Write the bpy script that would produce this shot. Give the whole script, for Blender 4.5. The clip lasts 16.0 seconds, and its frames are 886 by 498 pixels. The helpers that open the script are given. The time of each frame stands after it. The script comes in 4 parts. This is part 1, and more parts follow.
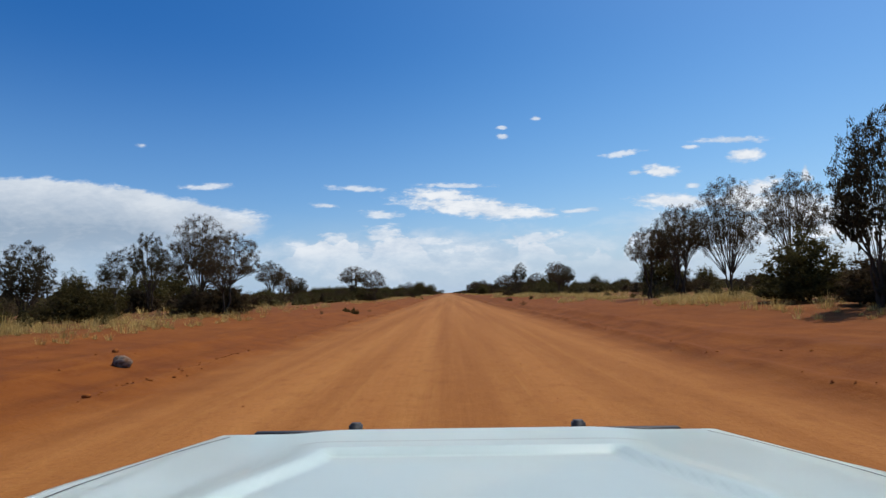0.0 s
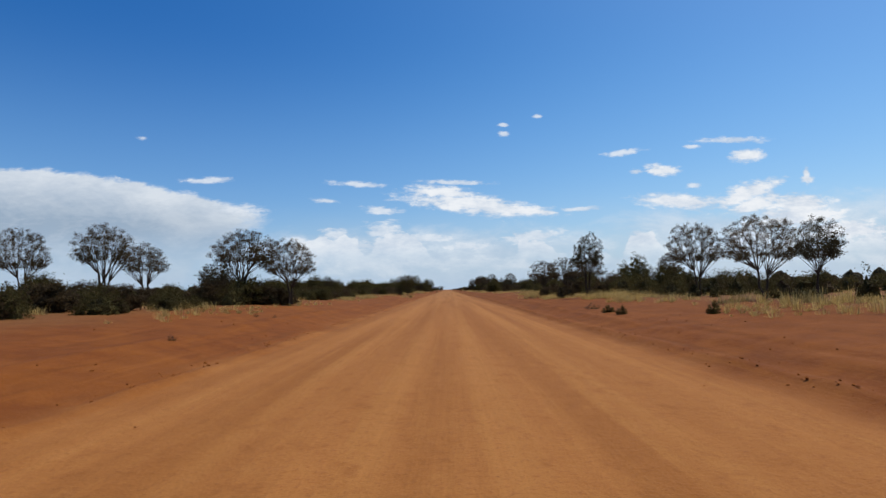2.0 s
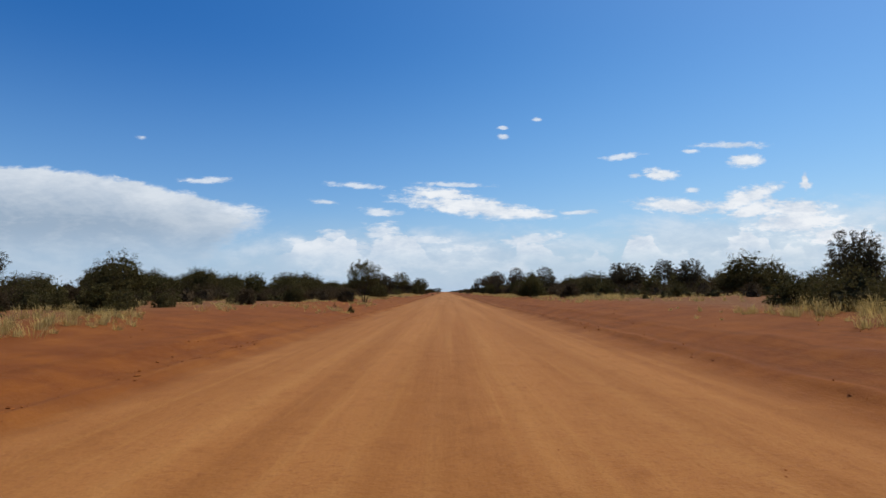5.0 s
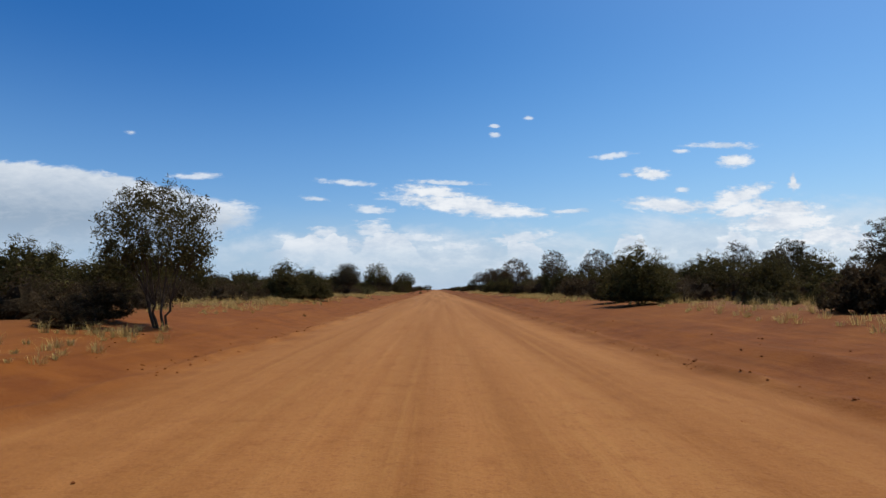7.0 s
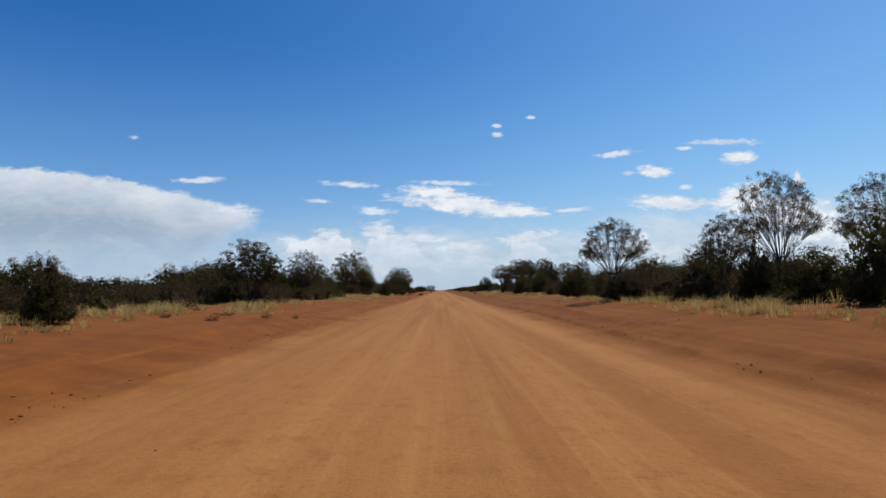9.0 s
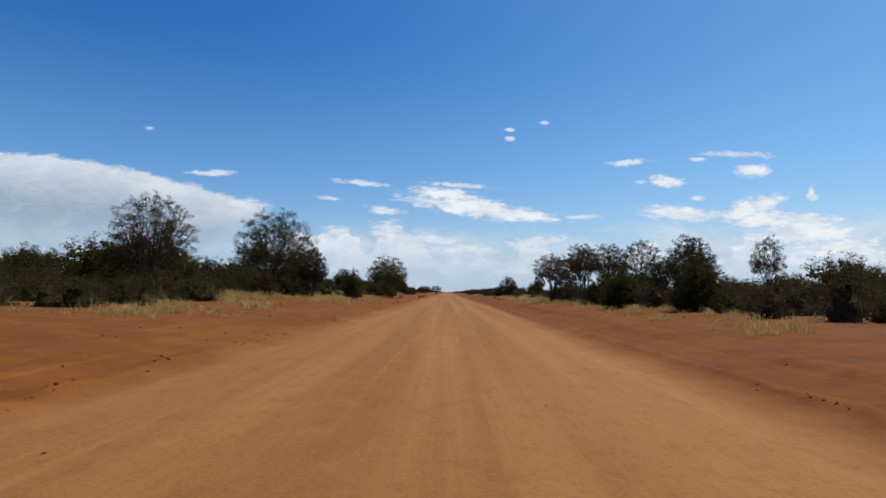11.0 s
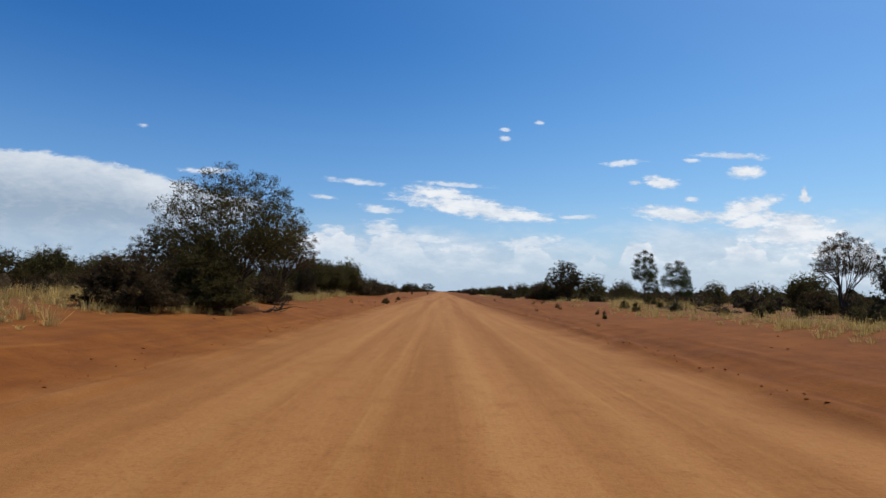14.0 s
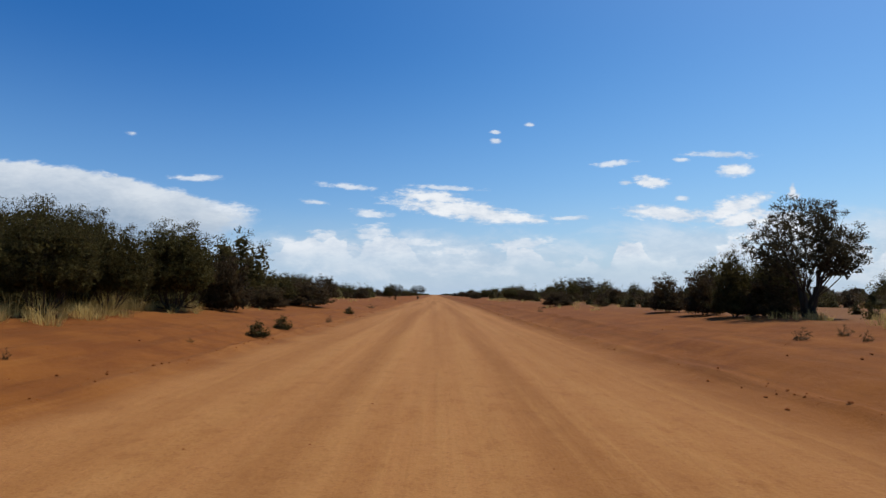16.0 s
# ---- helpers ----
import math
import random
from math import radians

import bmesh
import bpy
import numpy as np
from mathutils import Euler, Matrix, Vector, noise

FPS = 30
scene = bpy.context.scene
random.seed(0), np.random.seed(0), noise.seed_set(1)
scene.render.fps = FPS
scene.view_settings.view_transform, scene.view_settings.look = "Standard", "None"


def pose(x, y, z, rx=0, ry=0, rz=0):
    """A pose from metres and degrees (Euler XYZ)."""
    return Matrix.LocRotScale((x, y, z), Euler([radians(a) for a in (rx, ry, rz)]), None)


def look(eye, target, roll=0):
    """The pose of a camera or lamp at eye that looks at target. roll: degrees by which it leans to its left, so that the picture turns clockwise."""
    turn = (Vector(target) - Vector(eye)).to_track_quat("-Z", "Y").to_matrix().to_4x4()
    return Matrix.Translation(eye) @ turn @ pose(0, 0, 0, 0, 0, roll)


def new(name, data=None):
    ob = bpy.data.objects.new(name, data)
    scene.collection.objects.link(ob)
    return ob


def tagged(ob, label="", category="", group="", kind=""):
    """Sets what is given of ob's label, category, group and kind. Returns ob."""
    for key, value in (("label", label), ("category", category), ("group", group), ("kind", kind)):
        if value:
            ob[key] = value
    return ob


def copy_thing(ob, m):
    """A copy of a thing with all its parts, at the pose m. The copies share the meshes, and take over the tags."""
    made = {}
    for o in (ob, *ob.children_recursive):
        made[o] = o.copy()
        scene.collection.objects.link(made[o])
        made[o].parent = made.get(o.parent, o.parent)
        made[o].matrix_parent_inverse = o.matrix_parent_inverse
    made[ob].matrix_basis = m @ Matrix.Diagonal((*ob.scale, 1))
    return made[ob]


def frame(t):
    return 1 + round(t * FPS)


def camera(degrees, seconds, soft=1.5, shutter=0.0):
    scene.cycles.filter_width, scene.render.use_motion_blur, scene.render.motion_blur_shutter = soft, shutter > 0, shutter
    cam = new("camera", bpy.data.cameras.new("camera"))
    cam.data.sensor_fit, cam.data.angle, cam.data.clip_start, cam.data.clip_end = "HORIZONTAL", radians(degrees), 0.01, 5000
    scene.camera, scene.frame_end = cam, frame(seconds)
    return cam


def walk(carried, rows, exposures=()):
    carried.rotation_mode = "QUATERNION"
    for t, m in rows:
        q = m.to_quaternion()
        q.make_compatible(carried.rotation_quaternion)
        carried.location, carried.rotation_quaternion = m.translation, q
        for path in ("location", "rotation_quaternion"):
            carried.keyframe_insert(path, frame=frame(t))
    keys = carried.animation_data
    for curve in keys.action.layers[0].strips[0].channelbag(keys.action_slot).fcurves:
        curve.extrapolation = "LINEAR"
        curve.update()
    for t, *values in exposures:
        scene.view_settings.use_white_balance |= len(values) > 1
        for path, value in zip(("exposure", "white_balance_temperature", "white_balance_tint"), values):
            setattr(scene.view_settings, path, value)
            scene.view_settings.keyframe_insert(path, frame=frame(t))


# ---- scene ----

# ------------------------------------------------------------------ camera
SPAN = 16.0
cam = camera(75.0, SPAN, soft=1.4)
# seconds, x, y, z, heading to the right, tilt up, roll to the left (degrees)
PATH = (
    (0.0, 0.05, -0.77, 1.70, -0.38, 4.35, -1.80),
    (0.5, 0.04, 10.58, 1.70, -0.77, 3.85, -1.03),
    (1.0, 0.04, 21.95, 1.70, -0.54, 4.04, -1.83),
    (1.5, 0.02, 33.36, 1.71, -0.50, 4.18, -1.64),
    (2.0, -0.02, 44.70, 1.70, -0.37, 4.02, -1.07),
    (2.5, -0.05, 55.81, 1.71, -0.62, 4.08, -1.68),
    (3.0, -0.04, 66.77, 1.70, -0.58, 4.08, -1.27),
    (3.5, -0.03, 77.71, 1.69, -0.30, 4.15, -0.57),
    (4.0, -0.02, 88.65, 1.68, -0.16, 4.24, -0.62),
    (6.5, -0.02, 143.75, 1.70, -0.19, 4.15, -0.26),
    (7.0, -0.00, 154.83, 1.71, 0.67, 4.01, -0.26),
    (7.5, 0.00, 165.90, 1.70, 0.94, 4.16, -0.29),
    (8.0, -0.00, 176.95, 1.70, 0.37, 4.31, -1.87),
    (8.5, -0.00, 187.94, 1.70, 0.32, 3.95, -0.90),
    (9.0, 0.01, 198.89, 1.68, 0.30, 4.07, -0.97),
    (11.5, -0.04, 254.02, 1.70, -0.33, 4.24, 1.92),
    (12.0, -0.02, 265.12, 1.70, -0.01, 4.12, 2.17),
    (12.5, 0.00, 276.25, 1.70, 0.09, 4.16, 1.39),
    (13.0, 0.03, 287.38, 1.69, 0.01, 4.23, 1.84),
    (13.5, 0.04, 298.49, 1.69, -0.09, 4.20, 2.16),
    (14.0, 0.03, 309.55, 1.68, 0.00, 4.19, 1.64),
    (14.5, -0.02, 320.50, 1.71, 0.15, 4.38, 1.86),
    (15.0, -0.01, 331.26, 1.73, 0.38, 4.30, 1.35),
    (15.5, -0.01, 341.96, 1.70, 0.75, 4.39, 1.19),
    (16.0, 0.03, 352.61, 1.71, 0.74, 4.52, 0.54),
)


def heading(x, y, z, yaw, tilt, roll):
    a, b = radians(yaw), radians(tilt)
    way = Vector((math.sin(a) * math.cos(b), math.cos(a) * math.cos(b), math.sin(b)))
    return look((x, y, z), Vector((x, y, z)) + way, roll)


walk(cam, [(r[0], heading(*r[1:])) for r in PATH])

# ------------------------------------------------------------------ light
SUN_AZIMUTH, SUN_HEIGHT = 58.0, 64.0
sun_data = bpy.data.lights.new("sun", "SUN")
sun_data.energy, sun_data.angle, sun_data.color = 4.2, radians(0.55), (1.0, 0.95, 0.87)
sun = new("sun", sun_data)
az, el = radians(SUN_AZIMUTH), radians(SUN_HEIGHT)
sun.matrix_world = look((300 * math.sin(az) * math.cos(el), 300 * math.cos(az) * math.cos(el), 300 * math.sin(el)), (0, 0, 0))
scene.view_settings.exposure = 0.0


def node(tree, kind, inputs=()):
    n = tree.nodes.new(kind)
    for key, value in dict(inputs).items():
        if hasattr(value, "is_output"):
            tree.links.new(value, n.inputs[key])
        else:
            n.inputs[key].default_value = value
    return n


def maths(tree, op, a, b=0.0, clamp=False):
    n = node(tree, "ShaderNodeMath", {0: a, 1: b})
    n.operation, n.use_clamp = op, clamp
    return n.outputs[0]


def vector(tree, op, a, b=(0, 0, 0), scale=1.0):
    n = node(tree, "ShaderNodeVectorMath", {0: a, 1: b, 3: scale})
    n.operation = op
    return n.outputs["Value" if op == "LENGTH" else "Vector"]


def ramp(tree, value, lo, hi, out_lo=0.0, out_hi=1.0):
    n = node(tree, "ShaderNodeMapRange", {0: value, 1: lo, 2: hi, 3: out_lo, 4: out_hi})
    n.interpolation_type = "SMOOTHSTEP"
    return n.outputs[0]


def mix(tree, fac, a, b, blend="MIX"):
    n = node(tree, "ShaderNodeMix")
    n.data_type, n.blend_type = "RGBA", blend
    for i, v in ((0, fac), (6, a), (7, b)):
        if hasattr(v, "is_output"):
            tree.links.new(v, n.inputs[i])
        else:
            n.inputs[i].default_value = v if i == 0 else (*v, 1.0) if len(v) == 3 else v
    return n.outputs[2]


# The sky: clear blue, with fair-weather clouds over the far end of the road.
# each cloud: across and up as slopes from the road's far end, half width, half height, lean
CLOUDS_FIRM = (
    (0.609, 0.116, 0.117, 0.0313, 0),
    (0.540, 0.139, 0.059, 0.0196, 15),
    (0.687, 0.092, 0.108, 0.0254, 0),
    (0.041, 0.148, 0.147, 0.0215, -8),
    (-0.003, 0.169, 0.069, 0.0157, -6),
    (0.131, 0.135, 0.073, 0.0098, -6),
    (0.381, 0.201, 0.035, 0.0127, -5),
    (0.527, 0.223, 0.037, 0.0137, 0),
    (0.630, 0.186, 0.007, 0.0196, 0),
    (0.630, 0.180, 0.015, 0.0078, 0),
    (0.411, 0.145, 0.093, 0.0157, -4),
    (0.521, 0.157, 0.073, 0.0215, 20),
    (0.620, 0.136, 0.078, 0.0235, -5),
    (0.161, 0.132, 0.044, 0.0069, -6),
    (0.085, 0.139, 0.125, 0.0125, -4),
)
CLOUDS_THIN = (
    (0.012, 0.187, 0.073, 0.0059, -3),
    (-0.154, 0.187, 0.061, 0.0069, -5),
    (0.236, 0.136, 0.041, 0.0049, 2),
    (0.104, 0.287, 0.011, 0.0049, 0),
    (0.104, 0.271, 0.012, 0.0059, 0),
    (0.164, 0.302, 0.012, 0.0049, 0),
    (0.314, 0.234, 0.041, 0.0069, 6),
    (0.430, 0.242, 0.020, 0.0049, 0),
    (0.506, 0.252, 0.073, 0.0078, 0),
    (0.432, 0.172, 0.015, 0.0069, 0),
    (-0.416, 0.199, 0.059, 0.0078, 0),
    (-0.360, 0.147, 0.059, 0.0127, -5),
    (-0.214, 0.159, 0.029, 0.0059, -5),
    (-0.114, 0.140, 0.044, 0.0088, -5),
    (-0.534, 0.277, 0.012, 0.0049, 0),
    (0.333, 0.200, 0.014, 0.0059, 0),
    (0.150, 0.088, 0.078, 0.0157, 5),
    (-0.049, 0.090, 0.117, 0.0137, 0),
    (-0.194, 0.099, 0.033, 0.0147, 0),
    (-0.259, 0.089, 0.027, 0.0117, 0),
    (-0.109, 0.104, 0.043, 0.0215, 0),
    (-0.149, 0.078, 0.069, 0.0137, 0),
    (0.031, 0.074, 0.078, 0.0137, 0),
    (0.339, 0.086, 0.033, 0.0147, 0),
)
CLOUDS_SOFT = (
    (-0.029, 0.065, 0.323, 0.0391, 0),
    (0.647, 0.088, 0.166, 0.0538, 0),
    (0.478, 0.085, 0.196, 0.0440, 0),
    (0.903, 0.075, 0.245, 0.0783, 0),
)

world = bpy.data.worlds.new("world")
scene.world = world
world.use_nodes = True
wt = world.node_tree
wt.nodes.clear()
sky = node(wt, "ShaderNodeTexSky")
sky.sky_type, sky.sun_disc, sky.sun_elevation, sky.sun_rotation = "NISHITA", False, el, az
sky.altitude, sky.air_density, sky.dust_density, sky.ozone_density = 600.0, 1.0, 1.3, 1.6
vivid = node(wt, "ShaderNodeHueSaturation", {"Hue": 0.503, "Saturation": 1.46, "Value": 1.0, "Color": sky.outputs[0]})
way = node(wt, "ShaderNodeTexCoord").outputs["Generated"]
axes = node(wt, "ShaderNodeSeparateXYZ", {0: way})
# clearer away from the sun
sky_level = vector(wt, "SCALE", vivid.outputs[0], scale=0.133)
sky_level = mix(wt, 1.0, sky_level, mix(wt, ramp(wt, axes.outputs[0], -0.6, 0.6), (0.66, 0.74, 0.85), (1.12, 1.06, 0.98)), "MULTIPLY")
ahead = maths(wt, "MAXIMUM", axes.outputs[1], 0.02)
slope = node(wt, "ShaderNodeCombineXYZ", {0: maths(wt, "DIVIDE", axes.outputs[0], ahead), 1: maths(wt, "DIVIDE", axes.outputs[2], ahead)}).outputs[0]
in_front = ramp(wt, axes.outputs[1], 0.1, 0.3)


def puffs(clouds):
    best = None
    for u, v, a, b, lean in clouds:
        m = node(wt, "ShaderNodeMapping")
        m.vector_type = "TEXTURE"
        wt.links.new(slope, m.inputs[0])
        m.inputs[1].default_value, m.inputs[2].default_value, m.inputs[3].default_value = (u, v, 0), (0, 0, radians(lean)), (a, b, 1)
        d = maths(wt, "SUBTRACT", 1.0, vector(wt, "LENGTH", m.outputs[0]))
        best = d if best is None else maths(wt, "MAXIMUM", best, d)
    return best


stretched = vector(wt, "MULTIPLY", slope, (1.0, 2.1, 1.0))
billow = node(wt, "ShaderNodeTexNoise", {"Vector": stretched, "Scale": 26.0, "Detail": 7.0, "Roughness": 0.62}).outputs[0]
wisp = node(wt, "ShaderNodeTexNoise", {"Vector": vector(wt, "MULTIPLY", slope, (1.0, 3.0, 1.0)), "Scale": 48.0, "Detail": 6.0, "Roughness": 0.6, "Distortion": 0.3}).outputs[0]
veil = node(wt, "ShaderNodeTexNoise", {"Vector": stretched, "Scale": 9.0, "Detail": 6.0, "Roughness": 0.6, "Distortion": 0.4}).outputs[0]
bump = maths(wt, "MULTIPLY", maths(wt, "SUBTRACT", billow, 0.5), 2.2)
fringe = maths(wt, "MULTIPLY", maths(wt, "SUBTRACT", wisp, 0.5), 2.0)
drift = maths(wt, "MULTIPLY", maths(wt, "SUBTRACT", veil, 0.5), 2.0)
across = node(wt, "ShaderNodeSeparateXYZ", {0: slope}).outputs[0]
above = node(wt, "ShaderNodeSeparateXYZ", {0: slope}).outputs[1]
# the broad western cloud: a long sloping upper edge, a blunt end, fading below
back_from_end = maths(wt, "SUBTRACT", -0.305, across)
bulge = maths(wt, "MULTIPLY", maths(wt, "MULTIPLY", back_from_end, maths(wt, "SUBTRACT", 0.463, back_from_end)), 0.30)
edge = maths(wt, "ADD", maths(wt, "ADD", maths(wt, "MULTIPLY", back_from_end, 0.207), 0.137), bulge)
under_edge = maths(wt, "ADD", maths(wt, "SUBTRACT", edge, above), maths(wt, "ADD", maths(wt, "MULTIPLY", bump, 0.012), maths(wt, "MULTIPLY", fringe, 0.006)))
end_side = maths(wt, "SUBTRACT", back_from_end, maths(wt, "MULTIPLY", maths(wt, "SUBTRACT", 0.137, above), 1.2))
end_side = maths(wt, "ADD", end_side, maths(wt, "MULTIPLY", bump, 0.05))
mass = maths(wt, "MULTIPLY", ramp(wt, under_edge, 0.0, 0.011), ramp(wt, end_side, -0.02, 0.05))
mass = maths(wt, "MULTIPLY", mass, maths(wt, "ADD", ramp(wt, above, 0.035, 0.13, 0.35, 0.93), maths(wt, "MULTIPLY", drift, 0.10), True))
# heaped heads along the horizon, ragged above and lost in the haze below
heads = node(wt, "ShaderNodeTexNoise", {"Vector": vector(wt, "MULTIPLY", slope, (1.0, 0.5, 1.0)), "Scale": 10.0, "Detail": 3.0}).outputs[0]
head_top = maths(wt, "ADD", ramp(wt, heads, 0.38, 0.66, 0.052, 0.108), maths(wt, "MULTIPLY", bump, 0.022))
bank = ramp(wt, maths(wt, "SUBTRACT", head_top, above), -0.002, 0.008)
bank = maths(wt, "MULTIPLY", maths(wt, "MULTIPLY", bank, ramp(wt, across, -0.34, -0.25)), ramp(wt, above, 0.03, 0.085, 0.22, 0.88))
firm = ramp(wt, maths(wt, "ADD", puffs(CLOUDS_FIRM), maths(wt, "ADD", maths(wt, "MULTIPLY", bump, 0.65), maths(wt, "MULTIPLY", fringe, 0.55))), -0.06, 0.62)
thin = maths(wt, "MULTIPLY", ramp(wt, maths(wt, "ADD", puffs(CLOUDS_THIN), maths(wt, "ADD", maths(wt, "MULTIPLY", bump, 0.6), maths(wt, "MULTIPLY", fringe, 0.8))), 0.0, 0.75), 0.8)
soft = maths(wt, "MULTIPLY", ramp(wt, maths(wt, "ADD", puffs(CLOUDS_SOFT), maths(wt, "ADD", drift, maths(wt, "MULTIPLY", bump, 0.35))), -0.4, 0.6), 0.6)
thin = maths(wt, "MAXIMUM", thin, bank)
cover = maths(wt, "MULTIPLY", maths(wt, "MAXIMUM", maths(wt, "MAXIMUM", firm, mass), maths(wt, "MAXIMUM", thin, soft)), in_front)
# low pale cloud along the whole horizon
low = maths(wt, "MULTIPLY", ramp(wt, axes.outputs[2], 0.20, 0.0), ramp(wt, node(wt, "ShaderNodeTexNoise", {"Vector": vector(wt, "MULTIPLY", way, (1, 1, 3)), "Scale": 5.0, "Detail": 5.0}).outputs[0], 0.2, 0.75))
haze = maths(wt, "MULTIPLY", ramp(wt, axes.outputs[2], 0.15, -0.02), 0.85)
white = mix(wt, ramp(wt, maths(wt, "ADD", veil, maths(wt, "MULTIPLY", billow, 0.5)), 0.5, 0.95), (0.46, 0.56, 0.70), (0.70, 0.76, 0.84))
# the western cloud is brightest along its upper edge and grey beneath
lit = maths(wt, "ADD", ramp(wt, under_edge, 0.0, 0.10, 0.92, 0.05), maths(wt, "MULTIPLY", maths(wt, "ADD", drift, maths(wt, "MULTIPLY", fringe, 0.5)), 0.55), True)
white = mix(wt, mass, white, mix(wt, lit, (0.31, 0.40, 0.515), (0.70, 0.755, 0.82)))
white = mix(wt, maths(wt, "MAXIMUM", firm, thin), white, mix(wt, ramp(wt, maths(wt, "ADD", maths(wt, "MULTIPLY", veil, 0.6), maths(wt, "MULTIPLY", billow, 0.7)), 0.45, 0.8), (0.60, 0.68, 0.79), (0.86, 0.89, 0.93)))
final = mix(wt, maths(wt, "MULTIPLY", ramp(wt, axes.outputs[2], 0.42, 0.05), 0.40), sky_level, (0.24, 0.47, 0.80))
final = mix(wt, haze, final, (0.40, 0.55, 0.735))
final = mix(wt, maths(wt, "MULTIPLY", low, 0.3), final, (0.52, 0.62, 0.73))
final = mix(wt, cover, final, white)
back = node(wt, "ShaderNodeBackground", {0: final, 1: 1.0})
wt.links.new(back.outputs[0], node(wt, "ShaderNodeOutputWorld").inputs[0])


# ------------------------------------------------------------------ materials
def material(name, build):
    m = bpy.data.materials.new(name)
    m.use_nodes = True
    t = m.node_tree
    t.nodes.clear()
    b = node(t, "ShaderNodeBsdfPrincipled")
    t.links.new(b.outputs[0], node(t, "ShaderNodeOutputMaterial").inputs[0])
    build(t, b)
    return m


def put(t, b, **sockets):
    for key, value in sockets.items():
        key = {"color": "Base Color", "rough": "Roughness", "normal": "Normal", "metal": "Metallic", "coat": "Coat Weight", "spec": "Specular IOR Level"}[key]
        if hasattr(value, "is_output"):
            t.links.new(value, b.inputs[key])
        else:
            b.inputs[key].default_value = (*value, 1.0) if isinstance(value, tuple) else value


def noise_at(t, scale, detail=4.0, rough=0.55, stretch=(1, 1, 1)):
    pos = node(t, "ShaderNodeNewGeometry").outputs["Position"]
    pos = vector(t, "MULTIPLY", pos, stretch)
    return node(t, "ShaderNodeTexNoise", {"Vector": pos, "Scale": scale, "Detail": detail, "Roughness": rough}).outputs[0]


def earth(t, b):
    pos = node(t, "ShaderNodeSeparateXYZ", {0: node(t, "ShaderNodeNewGeometry").outputs["Position"]})
    wide = noise_at(t, 0.12, 5)
    mid = noise_at(t, 0.9, 6, 0.65)
    fine = noise_at(t, 14.0, 5, 0.7)
    grains = noise_at(t, 45.0, 3, 0.6)
    streak = noise_at(t, 1.0, 4, 0.5, (0.85, 0.018, 1))
    streak_fine = noise_at(t, 1.0, 4, 0.6, (4.0, 0.06, 1))
    # how far out from the middle of the road, with a wandering edge
    out = maths(t, "ADD", maths(t, "ABSOLUTE", pos.outputs[0]), maths(t, "MULTIPLY", maths(t, "SUBTRACT", noise_at(t, 0.35, 4), 0.5), 2.4))
    verge = ramp(t, out, 4.2, 6.3)
    patch = noise_at(t, 2.6, 6, 0.7, (1, 0.6, 1))
    road = mix(t, ramp(t, streak, 0.32, 0.68), (0.232, 0.087, 0.0220), (0.312, 0.128, 0.0390))
    road = mix(t, maths(t, "MULTIPLY", ramp(t, streak_fine, 0.5, 0.72), 0.25), road, (0.385, 0.182, 0.058))
    # pale wheel tracks, worn in two pairs
    for line, wander in ((-2.7, 0.0), (-0.85, 1.0), (0.85, 2.0), (2.6, 3.0)):
        bend = maths(t, "MULTIPLY", maths(t, "SINE", maths(t, "ADD", maths(t, "MULTIPLY", pos.outputs[1], 0.045), wander)), 0.22)
        off = maths(t, "ABSOLUTE", maths(t, "SUBTRACT", maths(t, "SUBTRACT", pos.outputs[0], line), bend))
        track = maths(t, "MULTIPLY", ramp(t, maths(t, "ADD", off, maths(t, "MULTIPLY", maths(t, "SUBTRACT", mid, 0.5), 0.5)), 0.38, 0.05), ramp(t, streak, 0.3, 0.6, 0.03, 0.20))
        road = mix(t, track, road, (0.375, 0.178, 0.058))
    road = mix(t, maths(t, "MULTIPLY", ramp(t, noise_at(t, 0.5, 5, 0.6, (1, 0.35, 1)), 0.5, 0.75), 0.38), road, (0.232, 0.085, 0.0185))
    red = mix(t, ramp(t, mid, 0.35, 0.7), (0.132, 0.036, 0.0042), (0.192, 0.059, 0.0076))
    red = mix(t, maths(t, "MULTIPLY", ramp(t, wide, 0.45, 0.7), 0.5), red, (0.200, 0.066, 0.0100))
    graded = noise_at(t, 1.0, 5, 0.65, (2.2, 0.10, 1))
    red = mix(t, maths(t, "MULTIPLY", ramp(t, graded, 0.50, 0.66), 0.36), red, (0.088, 0.026, 0.0040))
    red = mix(t, maths(t, "MULTIPLY", ramp(t, graded, 0.44, 0.30), 0.40), red, (0.262, 0.096, 0.0180))
    col = mix(t, verge, road, red)
    col = mix(t, maths(t, "MULTIPLY", ramp(t, patch, 0.5, 0.72), 0.42), col, (0.170, 0.054, 0.0100))
    col = mix(t, maths(t, "MULTIPLY", ramp(t, patch, 0.46, 0.28), maths(t, "SUBTRACT", 0.30, maths(t, "MULTIPLY", verge, 0.16))), col, (0.35, 0.158, 0.050))
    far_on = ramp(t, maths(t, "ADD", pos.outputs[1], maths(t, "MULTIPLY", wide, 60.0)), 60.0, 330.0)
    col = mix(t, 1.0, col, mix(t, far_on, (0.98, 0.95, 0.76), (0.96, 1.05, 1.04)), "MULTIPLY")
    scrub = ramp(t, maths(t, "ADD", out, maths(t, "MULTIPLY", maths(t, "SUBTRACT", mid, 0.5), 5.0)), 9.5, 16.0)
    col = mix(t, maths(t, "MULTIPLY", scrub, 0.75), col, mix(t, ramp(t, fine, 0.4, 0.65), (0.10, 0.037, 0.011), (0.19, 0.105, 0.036)))
